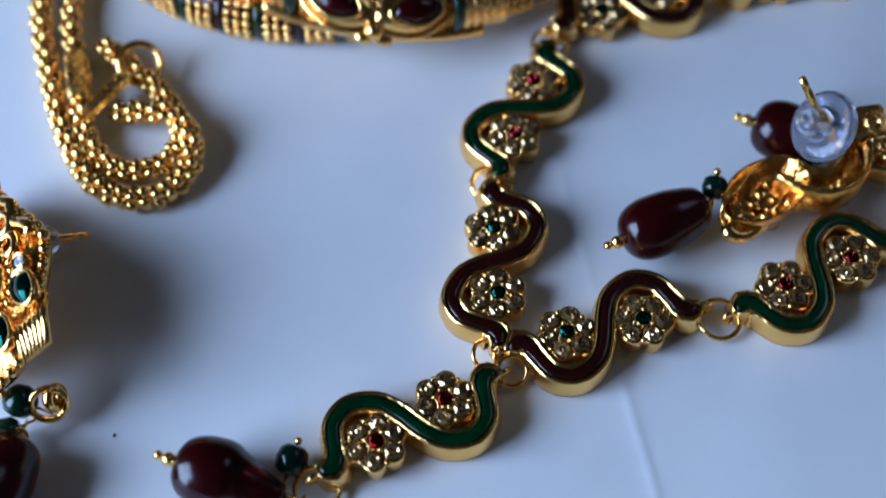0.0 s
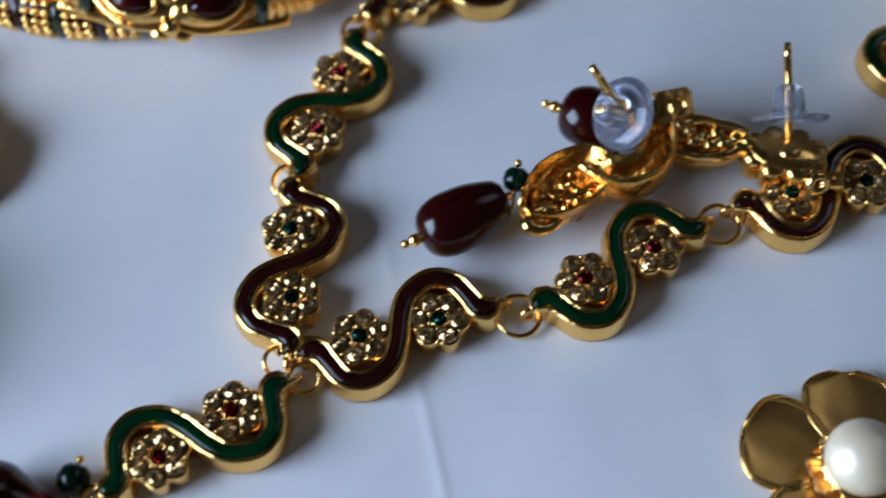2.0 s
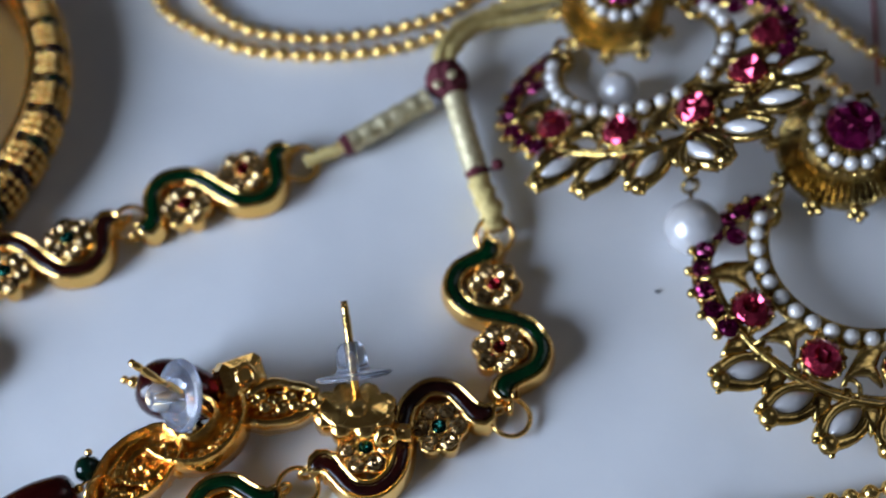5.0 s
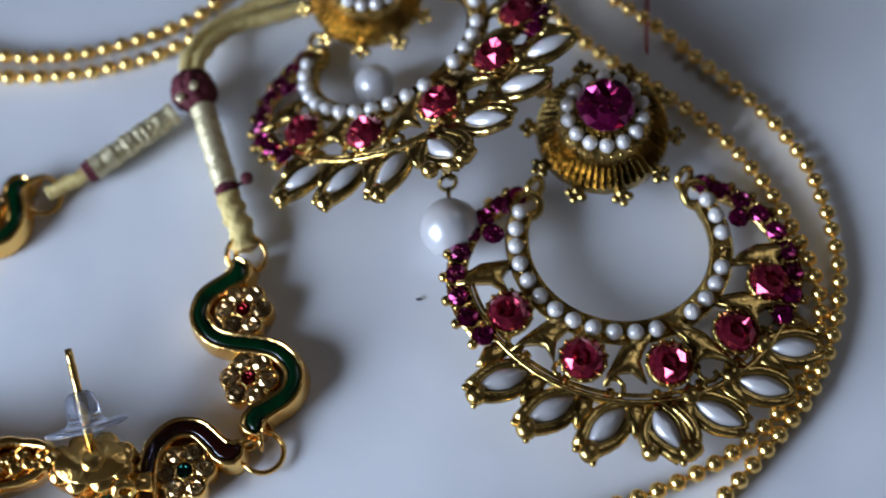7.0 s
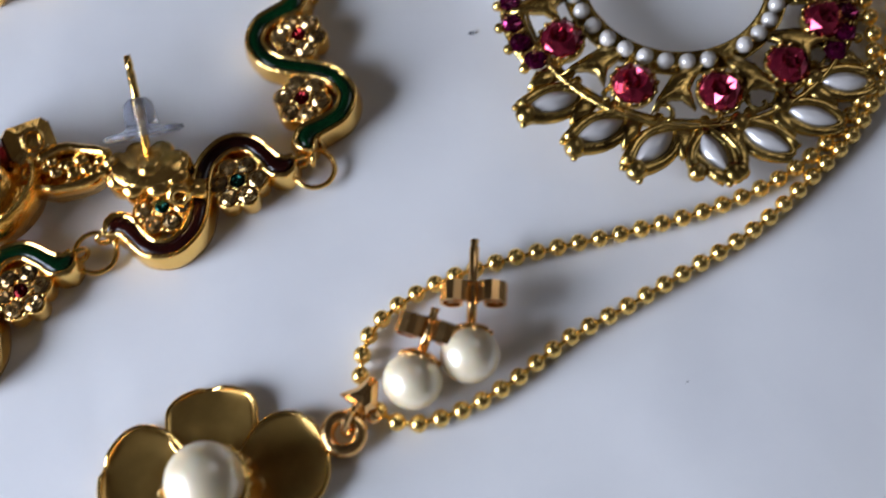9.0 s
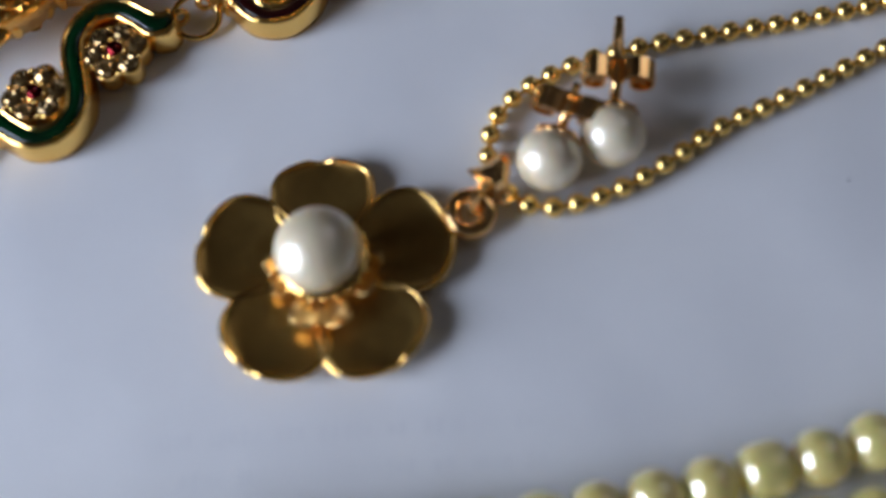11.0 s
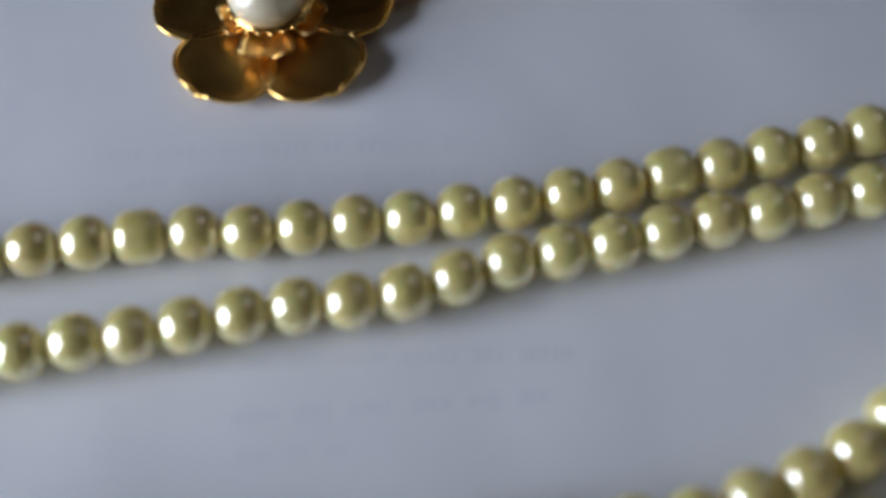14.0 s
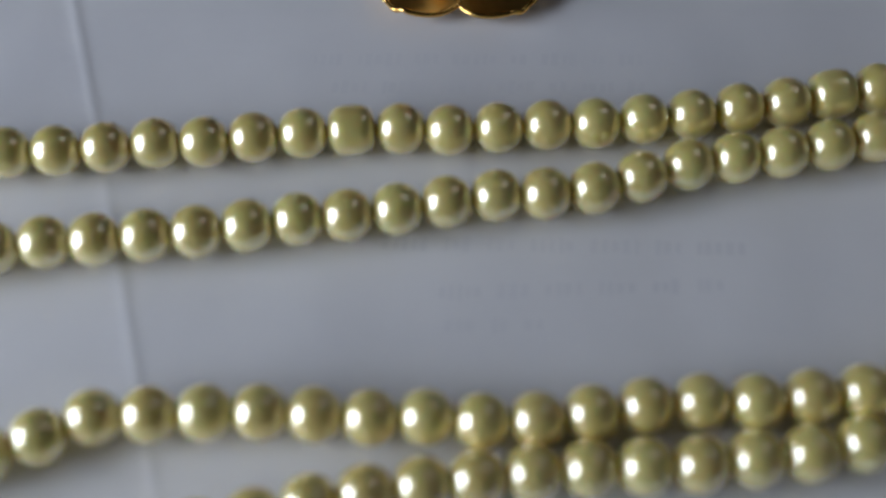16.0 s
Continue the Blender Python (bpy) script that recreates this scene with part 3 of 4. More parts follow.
bowl = B()
cast_bowl(bowl, (3.02, -4.90), 0.98, 0.60, 48, 0.36, 0.94)
swirl = T(3.02, -4.90, 0, 48)
for r0 in (0.58, 0.32):
    tube(bowl, [swirl @ V(r0 * 1.45 * math.cos(a) + 0.05, r0 * 0.86 * math.sin(a), 0.70 - 0.16 * (0.58 - r0)) for a in [TAU * q / 30 for q in range(30)]],
         lambda i, g: 0.075 * (1 + 0.2 * math.sin(2.6 * i + g)), 7, closed=True)
for k in range(5):
    c = V(2.98 + 0.21 * k, -5.50 + 0.20 * k, 0.52)
    bmesh.ops.create_uvsphere(bowl, u_segments=10, v_segments=7, radius=1, matrix=Matrix.Translation(c) @ Matrix.Diagonal((0.14, 0.14, 0.34, 1)))
for v in bowl.verts:
    v.co += noise.noise_vector(v.co * 4.0) * 0.035
part("leaf_back", bowl, GOLD_ROUGH, earring_a, "hollow cast gold leaf back with a swirl inside")
chan = B()
line = [V(3.84 + (0.70 + 0.05 * math.sin(a * 2)) * math.cos(a), -4.00 + 0.66 * math.sin(a), 0) for a in [radians(-138 + 6.4 * q) for q in range(34)]]
ribbon(chan, line, [(-0.30, 0.30), (-0.34, 0.66), (-0.33, 1.04), (-0.26, 1.10), (-0.20, 0.72), (0.0, 0.62), (0.18, 0.70), (0.22, 1.08), (0.28, 1.06), (0.28, 0.30)])
for q in range(1, 33, 2):
    p = line[q]
    ball(chan, p + V(0.04 * math.sin(q), 0.04 * math.cos(q), 0.66), (0.10, 0.09, 0.08), 8, 6)
for v in chan.verts:
    v.co += noise.noise_vector(v.co * 5.0) * 0.024
part("crescent_back", chan, GOLD_ROUGH, earring_a, "hollow crescent casting behind the clutch")
under = B()
ribbon(under, S_LINE[2:-2], [(-0.18, -0.05), (-0.18, 0.05), (0.18, 0.05), (0.18, -0.05)], T(3.5, -4.5, 0.36, 47) @ Matrix.Diagonal((0.85, -0.85, 1, 1)), narrow)
part("enamel", under, GREEN, earring_a, "dark green enamel face underneath")
for x, y in ((3.05, -5.05), (3.95, -4.2)):
    fl = B()
    for k in range(6):
        g = TAU * k / 6
        gem(fl, 0.15, T(x + 0.29 * math.cos(g), y + 0.29 * math.sin(g), 0.28, 0, 180), 7)
    part("crystal_flower", fl, CRYSTAL, earring_a, "crystal flower facing the paper", False)
bmx = B()
torus(bmx, 0.30, 0.042, T(2.32, -5.48, 0.80, 65, 72, 0), 26, 8)
part("jump_ring", bmx, GOLD, earring_a)
bmx = B()
lathe(bmx, [(0.08, -0.12), (0.30, -0.12), (0.34, 0), (0.30, 0.12), (0.08, 0.12), (0.08, -0.12)], 20, T(2.60, -5.72, 0.62, 40, 14, 10) @ Matrix.Diagonal((1.35, 0.9, 1, 1)))
part("hanging_loop", bmx, GOLD, earring_a, "flat gold hanging eye")
teardrop(earring_a, (0.46, -6.42, 0.60), (1.86, -5.42, 0.70), 0.86)
small_bead(earring_a, (2.02, -5.02, 0.76), 0.25, (2.02, -4.7, 0.95))
pm = clutch_and_post(earring_a, (4.22, -4.0, 0.95), (3.13, -3.82, 2.79))
cc = pm @ V(0, 0, 0.85)
clutch(earring_a, aim(cc, cc + V(-0.64, -0.40, 0.66)), 0.0, 0.68)

earring_b = thing("drop_earring", "upturned gold flower earring with garnet bead and clear clutch", "earring", T(0, 0, 0), "garnet drop earrings")
teardrop(earring_b, (2.62, -3.2, 0.62), (4.2, -3.5, 0.6), 0.86)
sq = B()
plate_at = T(4.70, -3.20, 1.08, 34, 36, 18) @ Matrix.Diagonal((1.2, 1.3, 1.5, 1))
leaf(sq, [(0.36, 0.17), (0.27, 0.26), (-0.27, 0.26), (-0.36, 0.17), (-0.36, -0.17), (-0.27, -0.26), (0.27, -0.26), (0.36, -0.17)], -0.14, 0.06, 0.04, plate_at)
torus(sq, 0.14, 0.05, plate_at @ T(0.02, 0.0, 0.10), 18, 7)
box(sq, (0, 0, 0), (0.34, 0.30, 0.5), T(4.62, -3.36, 0.72, 20, 12))
part("hook_plate", sq, GOLD, earring_b, "bent gold plate with an eye", False)
kid = B()
line = spline([(4.75, -3.95), (5.15, -4.02), (5.6, -3.95), (6.0, -3.75), (6.3, -3.5)], 0.08)
ribbon(kid, line, [(-0.10, 0.42), (-0.12, 0.86), (-0.04, 0.92), (0.04, 0.86), (0.06, 0.42)])
line = spline([(4.8, -3.5), (5.2, -3.28), (5.7, -3.3), (6.2, -3.45)], 0.08)
ribbon(kid, line, [(-0.08, 0.42), (-0.09, 0.98), (0, 1.02), (0.08, 0.95), (0.08, 0.42)])
leaf(kid, [(4.75, -3.9), (5.6, -3.92), (6.3, -3.5), (5.7, -3.32), (5.0, -3.4)], 0.4, 0.66, 0.1)
for k in range(12):
    ball(kid, (4.95 + 0.11 * k, -3.62 + 0.13 * math.sin(k * 2.3), 0.76 + 0.05 * math.sin(k * 1.3)), (0.17, 0.15, 0.15), 10, 7)
for v in kid.verts:
    v.co += noise.noise_vector(v.co * 4.0) * 0.03
part("kidney_frame", kid, GOLD, earring_b, "kidney-shaped gold casting")
ef = B()
leaf(ef, [(4.8, -3.9), (5.6, -3.92), (6.2, -3.55), (5.7, -3.36), (5.0, -3.45)], 0.28, 0.395, 0.0)
part("enamel", ef, GREEN, earring_b, "green enamel face underneath")
rib = B()
for k in range(8):
    g = TAU * (k + 0.5) / 8
    lathe(rib, [(0, 0.30), (0.19, 0.30), (0.235, 0.40), (0.24, 0.80), (0.20, 0.90), (0, 0.91)], 14, Matrix.Translation((6.86 + 0.58 * math.cos(g), -3.74 + 0.36 * math.sin(g), 0)))
lathe(rib, [(0, 0.40), (0.56, 0.40), (0.60, 0.88), (0.54, 0.935), (0, 0.935)], 30, T(6.86, -3.74, 0) @ Matrix.Diagonal((1.15, 0.72, 1, 1)))
lathe(rib, [(0.22, 0.90), (0.20, 0.99), (0.12, 1.02), (0, 1.02)], 20, Matrix.Translation((6.92, -3.74, 0)))
part("scalloped_flower", rib, GOLD, earring_b, "scalloped cast gold flower back")
eye = B()
lathe(eye, [(0.09, -0.14), (0.2, -0.15), (0.24, 0), (0.2, 0.15), (0.09, 0.14), (0.09, -0.14)], 18, T(7.45, -4.22, 0.72, 20, 60, 0))
box(eye, (7.72, -4.12, 0.66), (0.42, 0.30, 0.26), None)
part("hanging_loop", eye, GOLD, earring_b, "gold hanging eye")
pm = clutch_and_post(earring_b, (6.93, -3.72, 0.85), (6.62, -1.99, 1.85))
clutch(earring_b, pm, 0.60, 0.73)

# ---- bangles ----


def bangle(name, label, centre, R, z, tilt, turn, ornament):
    """A stiff bangle: gold band inside, ribs of gold granules and enamel bars outside."""
    ob = thing(name, label, "bangle", T(centre[0], centre[1], z, turn, *tilt), "stacked bangles")
    prof = [(R - 0.78, 0.05), (R - 0.72, 0.0), (R - 0.30, 0.0), (R - 0.12, 0.16), (R - 0.12, 0.74), (R - 0.30, 0.90), (R - 0.70, 0.90), (R - 0.78, 0.85), (R - 0.78, 0.05)]
    part("band", lathe(B(), prof, 160), GOLD, ob, "smooth gold inner band")
    for z in (0.10, 0.82):
        part("rim", torus(B(), R - 0.74, 0.13, T(0, 0, z), 150, 10), GOLD, ob, "smooth rounded gold rim")
    part("groove", torus(B(), R - 0.62, 0.06, T(0, 0, 0.89), 150, 8), MAROON, ob, "dark maroon enamel groove")
    ground = [(R - 0.30, 0.02), (R - 0.12, 0.12), (R - 0.085, 0.30), (R - 0.085, 0.62), (R - 0.12, 0.80), (R - 0.30, 0.915)]
    part("enamel_ground", lathe(B(), ground, 160), MAROON, ob, "dark maroon enamel between the ribs")
    n = 168
    gran = B()
    for k in range(n):
        if k % 4 == 3:
            continue
        g = TAU * k / n
        for rr, zz in ((0.30, 0.03), (0.14, 0.10), (0.03, 0.27), (0.0, 0.45), (0.03, 0.63), (0.12, 0.80), (0.27, 0.915), (0.43, 0.945), (0.57, 0.92)):
            bmesh.ops.create_icosphere(gran, subdivisions=1, radius=0.1, matrix=Matrix.Translation(((R - rr) * math.cos(g), (R - rr) * math.sin(g), zz)))
    part("granule_ribs", gran, GOLD, ob, "rows of gold granules")
    k = 0
    bar_prof = [V(-0.34, 0, 0.91), V(-0.16, 0, 0.86), V(-0.03, 0, 0.66), V(0.0, 0, 0.45), V(-0.03, 0, 0.22), V(-0.16, 0, 0.03), V(-0.34, 0, 0.0)]
    meshes = []
    for material in (GREEN, MAROON):
        bm = B()
        tube(bm, bar_prof, 0.10, 8, flat=0.8)
        meshes.append(finish("enamel_bar", bm, material))
    for k in range(n):
        if k % 4 == 3:
            g = 360 * k / n
            again("enamel_bar", meshes[(k // 4) % 2], ob, T((R - 0.06) * math.cos(radians(g)), (R - 0.06) * math.sin(radians(g)), 0, g))
    if ornament:
        lip = [V((R + 0.06) * math.cos(radians(q)), (R + 0.06) * math.sin(radians(q)), 0.08) for q in range(ornament - 22, ornament + 23)]
        part("lip", tube(B(), lip, 0.15, 8), GOLD, ob, "plain gold lip under the bird heads")
        for s in (-1, 1):
            g = radians(ornament + s * 7.6)
            m = Matrix.Translation(((R - 0.10) * math.cos(g), (R - 0.10) * math.sin(g), 0.66)) @ Euler((0, 0, g + math.pi / 2)).to_matrix().to_4x4() @ T(0, -0.02, 0, s * 12, 34)
            out = [(0.92 * math.cos(t) * (1 - 0.22 * math.sin(t) ** 2) - s * 0.12, 0.52 * math.sin(t)) for t in [TAU * q / 32 for q in range(32)]]
            head = part("bird_head", leaf(B(), out, -0.50, 0.06, 0.30, m), GOLD, ob, "rounded gold bird-head terminal")
            rim = B()
            tube(rim, [m @ V(x * 0.60 + s * 0.06, y * 0.60, 0.30) for x, y in out], 0.065, 7, closed=True)
            tube(rim, [m @ V(x * 0.98, y * 0.98, 0.10) for x, y in out], 0.06, 7, closed=True)
            part("bezel", rim, GOLD, head)
            st = leaf(B(), [(x * 0.57 + s * 0.06, y * 0.56) for x, y in out], 0.20, 0.33, 0.15, m)
            part("cabochon", st, GARNET, head, "dark red almond-shaped stone")
            bead = B()
            ball(bead, m @ V(-s * 0.92, -0.26, 0.10), 0.20, 14, 9)
            ball(bead, m @ V(-s * 0.74, -0.44, -0.02), (0.22, 0.16, 0.14), 12, 8)
            part("beak_ball", bead, GOLD, head)
            for q in range(6):
                gg = radians(ornament + s * (16.4 + 1.9 * q))
                bm = B()
                torus(bm, 0.50, 0.13 if q in (0, 5) else 0.105, Matrix.Translation(((R - 0.42) * math.cos(gg), (R - 0.42) * math.sin(gg), 0.47)) @ Euler((math.pi / 2, 0, gg)).to_matrix().to_4x4(), 22, 7)
                part("collar_ring", bm, GREEN if q == 0 else GOLD, ob)
    return ob


bangle("bangle", "gold bangle with two bird heads and dark red stones", (-6.2, 3.38), 5.95, 0.88, (0, 8.4), 0, 280)
bangle("bangle", "gold bangle with green and maroon enamel bars under another", (-7.78, 3.14), 5.80, 0.0, (0, 0), 8, 0)

# ---- rope chain bracelet ----
rope = thing("rope_chain", "folded yellow gold rope chain with flat clasp plates", "chain", T(0, 0, 0))


def popcorn(pts, r=0.2):
    """A chain of folded links woven round a core: each link a flattened, tilted loop."""
    line = spline(pts, 0.235)
    bm = tube(B(), line, r * 0.62, 8)
    for i, p in enumerate(line[1:-1], 1):
        d = (line[i + 1] - line[i - 1]).normalized()
        side = d.cross(V(0, 0, 1)).normalized()
        up = side.cross(d)
        for k in range(4):
            g = TAU * (k + 0.5 * (i % 2)) / 4 + 0.4
            out = side * math.cos(g) + up * math.sin(g)
            m = Matrix.Translation(p + out * r * 0.70) @ d.to_track_quat("Z", "Y").to_matrix().to_4x4() @ T(0, 0, 0, 0, 22 if k % 2 else -22)
            bmesh.ops.create_icosphere(bm, subdivisions=1, radius=1, matrix=m @ Matrix.Diagonal((0.135, 0.135, 0.165, 1)))
    return bm


part("outer_strand", popcorn([(-13.2, 0.5, 0.22), (-12.75, -1.6, 0.22), (-12.35, -2.9, 0.22), (-11.75, -4.1, 0.22), (-10.97, -5.45, 0.22), (-10.04, -6.62, 0.22), (-9.3, -7.02, 0.22), (-8.5, -6.92, 0.22), (-8.05, -6.32, 0.26), (-8.12, -5.6, 0.40), (-8.67, -5.12, 0.5), (-9.36, -5.16, 0.45), (-10.1, -5.25, 0.35)], 0.205), ROPE, rope, "gold rope chain strand")
part("inner_strand", popcorn([(-12.5, 0.5, 0.22), (-12.0, -1.6, 0.22), (-11.6, -3.1, 0.24), (-10.95, -4.3, 0.30), (-10.6, -5.2, 0.3), (-10.15, -5.95, 0.25), (-9.6, -6.38, 0.22), (-9.02, -6.40, 0.22), (-8.5, -6.05, 0.22), (-8.45, -5.4, 0.24), (-8.85, -4.75, 0.25), (-9.4, -4.3, 0.25), (-10.3, -3.75, 0.3), (-11.0, -3.3, 0.25)], 0.195), ROPE, rope, "gold rope chain strand")
for x, y, z, rz, rx in ((-10.88, -4.55, 0.55, 113, 35), (-10.15, -4.9, 0.50, 68, -25)):
    bm = B()
    leaf(bm, [(-0.62, -0.14), (-0.5, -0.2), (0.5, -0.2), (0.62, -0.14), (0.62, 0.14), (0.5, 0.2), (-0.5, 0.2), (-0.62, 0.14)], -0.07, 0.06, 0.02, T(x, y, z, rz, rx))
    part("clasp_plate", bm, GOLD_PALE, rope, "flat polished gold clasp plate", False)
bm = B()
torus(bm, 0.42, 0.075, T(-9.75, -3.95, 0.45, 30, 30), 26, 8)
part("clasp_ring", bm, GOLD, rope, "gold clasp ring")

# ---- peacock earring standing on its edge ----
peacock = thing("ornate_earring", "ornate gold earring with red and green stones and garnet drop", "earring", T(0, 0, 0))
pk = T(-10.62, -9.70, 0.80, 34, -8, -34)
plate = leaf(B(), [(1.45 * math.cos(t) * (1.0 + 0.06 * math.cos(5 * t)) * (1 - 0.42 * max(0, math.sin(t))), 2.25 * math.sin(t)) for t in [TAU * q / 60 for q in range(60)]], -0.16, 0.0, 0.16, pk)
part("plate", plate, GOLD_ROUGH, peacock, "cast gold plate")
bm = B()
for k in range(46):
    t = TAU * k / 46
    ball(bm, pk @ V(1.46 * math.cos(t) * (1.0 + 0.06 * math.cos(5 * t)) * (1 - 0.42 * max(0, math.sin(t))), 2.26 * math.sin(t), 0.02), 0.12, 8, 6)
for k in range(24):
    t = TAU * k / 24
    ball(bm, pk @ V(0.18 + 0.62 * math.cos(t), -0.35 + 0.85 * math.sin(t), 0.16), 0.085, 8, 6)
part("granule_border", bm, GOLD, peacock, "beaded gold border")
for s, x0, y0 in ((1, 0.05, 1.45), (-1, 0.80, 0.70), (1, 0.50, 1.30), (-1, 0.85, 0.15)):
    bm = tube(B(), [pk @ V(x0 + 0.28 * math.cos(a) * s * (1 - a / 9), y0 + 0.34 * math.sin(a) * (1 - a / 9), 0.2) for a in [0.35 * q for q in range(17)]], 0.085, 8)
    part("scroll", bm, GOLD, peacock, "raised gold scroll")
bm = tube(B(), [pk @ V(1.36 - 0.075 * q + 0.10 * math.sin(q * 1.3), 0.1 + 0.17 * q, 0.14) for q in range(12)], 0.13, 8)
part("wavy_edge", bm, GOLD, peacock, "wavy gold edge")
bm = B()
lathe(bm, [(0.5, 0.1), (0.52, 0.3), (0.44, 0.33), (0.4, 0.25)], 30, pk @ T(0.18, -0.35, 0) @ Matrix.Diagonal((0.95, 1.35, 1, 1)))
part("bezel", bm, GOLD, peacock)
bm = gem(B(), 0.44, pk @ T(0.18, -0.35, 0.27) @ Matrix.Diagonal((0.95, 1.35, 1, 1)), 12)
part("red_stone", bm, RED, peacock, "oval red stone", False)
for x, y, r, material, nm in ((1.10, -0.98, 0.30, EMERALD, "green_stone"), (0.42, -1.50, 0.30, EMERALD, "green_stone"), (1.12, -0.42, 0.18, CLEAR, "white_stone")):
    mm = pk @ T(x, y, 0.14, 15) @ Matrix.Diagonal((0.8, 1.35 if r > 0.2 else 1.0, 1, 1))
    bm = lathe(B(), [(r * 1.1, 0), (r * 1.2, 0.14), (r * 1.0, 0.17), (r * 0.92, 0.1)], 20, mm)
    bz = part("bezel", bm, GOLD, peacock)
    bm = gem(B(), r, mm @ T(0, 0, 0.10), 8) if material is CLEAR else lathe(B(), [(r, 0.06), (r * 0.85, 0.15), (r * 0.45, 0.21), (0, 0.23)], 20, mm)
    part(nm, bm, material, bz)
for k in range(7):
    f = -0.33 + 0.11 * k
    bm = tube(B(), [pk @ V(1.02 + f * 1.1, -1.30, 0.06), pk @ V(1.04 + f * 1.0, -1.75, 0.14), pk @ V(0.98 + f * 0.8, -2.25, 0.02)], 0.075, 7)
    part("tail_flute", bm, GOLD, peacock, "fluted gold tail rib")
bm = B()
torus(bm, 0.30, 0.07, T(-8.80, -11.62, 0.55, 30, 55), 24, 8)
torus(bm, 0.18, 0.045, T(-9.15, -12.3, 0.42, 80, 40), 20, 8)
lathe(bm, [(0.12, -0.1), (0.3, -0.1), (0.33, 0), (0.3, 0.1), (0.12, 0.1), (0.12, -0.1)], 20, T(-8.72, -11.50, 0.6, 20, 20, 70) @ Matrix.Scale(0.8, 4))
part("jump_ring", bm, GOLD, peacock)
small_bead(peacock, (-9.30, -11.66, 0.55), 0.30, (-9.5, -11.7, 0.8))
small_bead(peacock, (-9.40, -12.20, 0.35), 0.28, (-9.8, -12.5, 0.3))
teardrop(peacock, (-9.30, -14.1, 0.68), (-9.1, -12.35, 0.45), 1.0)
pm = clutch_and_post(peacock, (-10.75, -9.15, 1.15), (-9.41, -8.04, 0.3))
clutch(peacock, pm, 0.66, 0.55)

# ---- chandbali earrings ----
SEED_MESH = finish("seed_pearl", ball(B(), (0, 0, 0), 0.155, 14, 10), SEED)
SMALL_STONE = finish("small_stone", gem(B(), 0.215, seg=9, crown=0.42), MAGENTA, False)
BIG_STONE = finish("round_stone", gem(B(), 0.40, seg=9, crown=0.55), PINK, False)
CLAW = B()
lathe(CLAW, [(0.30, -0.22), (0.42, -0.18), (0.44, 0.0), (0.40, 0.02)], 20)
for k in range(14):
    g = TAU * k / 14
    ball(CLAW, (0.42 * math.cos(g), 0.42 * math.sin(g), 0.03), 0.05, 7, 5)
CLAW = finish("claw_setting", CLAW, ANTIQUE)
bm = leaf(B(), [(0.44 * math.cos(t) * (1 - 0.10 * abs(math.sin(t))), 0.19 * math.sin(t) * (1 - 0.25 * math.cos(t) ** 2)) for t in [TAU * q / 28 for q in range(28)]], -0.06, 0.02, 0.12)
MARQ = finish("marquise_pearl", bm, WPEARL)
bm = B()
tube(bm, [V(0.52 * math.cos(t) * (1 - 0.10 * abs(math.sin(t))), 0.26 * math.sin(t) * (1 - 0.2 * math.cos(t) ** 2), 0) for t in [TAU * q / 30 for q in range(30)]], 0.06, 7, closed=True)
leaf(bm, [(0.5 * math.cos(t), 0.24 * math.sin(t)) for t in [TAU * q / 20 for q in range(20)]], -0.10, -0.05)
MARQ_RIM = finish("marquise_rim", bm, ANTIQUE)


def arc(c, r, a0, a1, n, z=0.0):
    return [V(c[0] + r * math.cos(radians(a0 + (a1 - a0) * k / n)), c[1] + r * math.sin(radians(a0 + (a1 - a0) * k / n)), z) for k in range(n + 1)]


MARQ_TURN = (14, 23, 40, 118, 148, 162, 178)
SWOOSH = [(-0.66, -0.24), (-0.42, -0.14), (-0.18, -0.15), (-0.04, -0.22), (0.05, -0.50), (0.16, -0.15), (0.36, 0.00), (0.72, 0.20), (0.40, 0.25), (0.05, 0.22), (-0.20, 0.08), (-0.45, -0.06)]


def crescent(root, m):
    """The lower moon of the earring, drawn round its pearl arc's centre."""
    hold = part("moon_frame", B_frame(), ANTIQUE, root, "openwork antique gold moon", at=m)
    gaps = (12, 17)
    for k in range(21):
        if k in gaps:
            continue
        a = radians(157 + 226 * k / 20)
        again("seed_pearl", SEED_MESH, hold, T(1.95 * math.cos(a), 1.95 * math.sin(a), 0.20))
    for k, a in enumerate((213, 246, 278, 307, 333)):
        x, y = 0.13 + 2.8 * math.cos(radians(a)), 0.17 + 2.8 * math.sin(radians(a))
        c = again("claw_setting", CLAW, hold, T(x, y, 0.18, 0, -8 * math.sin(radians(a)), 8 * math.cos(radians(a))))
        again("round_stone", BIG_STONE, c, T(0, 0, 0.03, 20 * k), "faceted rose-pink round stone")
    for k in range(7):
        a = radians(222 + 16.8 * k)
        x, y = 0.09 + 3.42 * math.cos(a), -0.35 + 3.42 * math.sin(a)
        p = again("marquise_rim", MARQ_RIM, hold, T(x, y, 0.06, MARQ_TURN[k]))
        again("marquise_pearl", MARQ, p, T(0, 0, 0.03), "white marquise pearl cabochon")
    for s in (-1, 1):
        for k in range(9):
            f = k / 8
            a = 147 + 66 * f
            r = 2.12 + 1.15 * math.sin(f * 1.75) ** 1.1
            x, y = r * math.cos(radians(a)), r * math.sin(radians(a))
            again("small_stone", SMALL_STONE, hold, T(-s * x, y, 0.16, 30 * k))
            if k == 3:
                again("small_stone", SMALL_STONE, hold, T(-s * (x + 0.42), y - 0.06, 0.16))


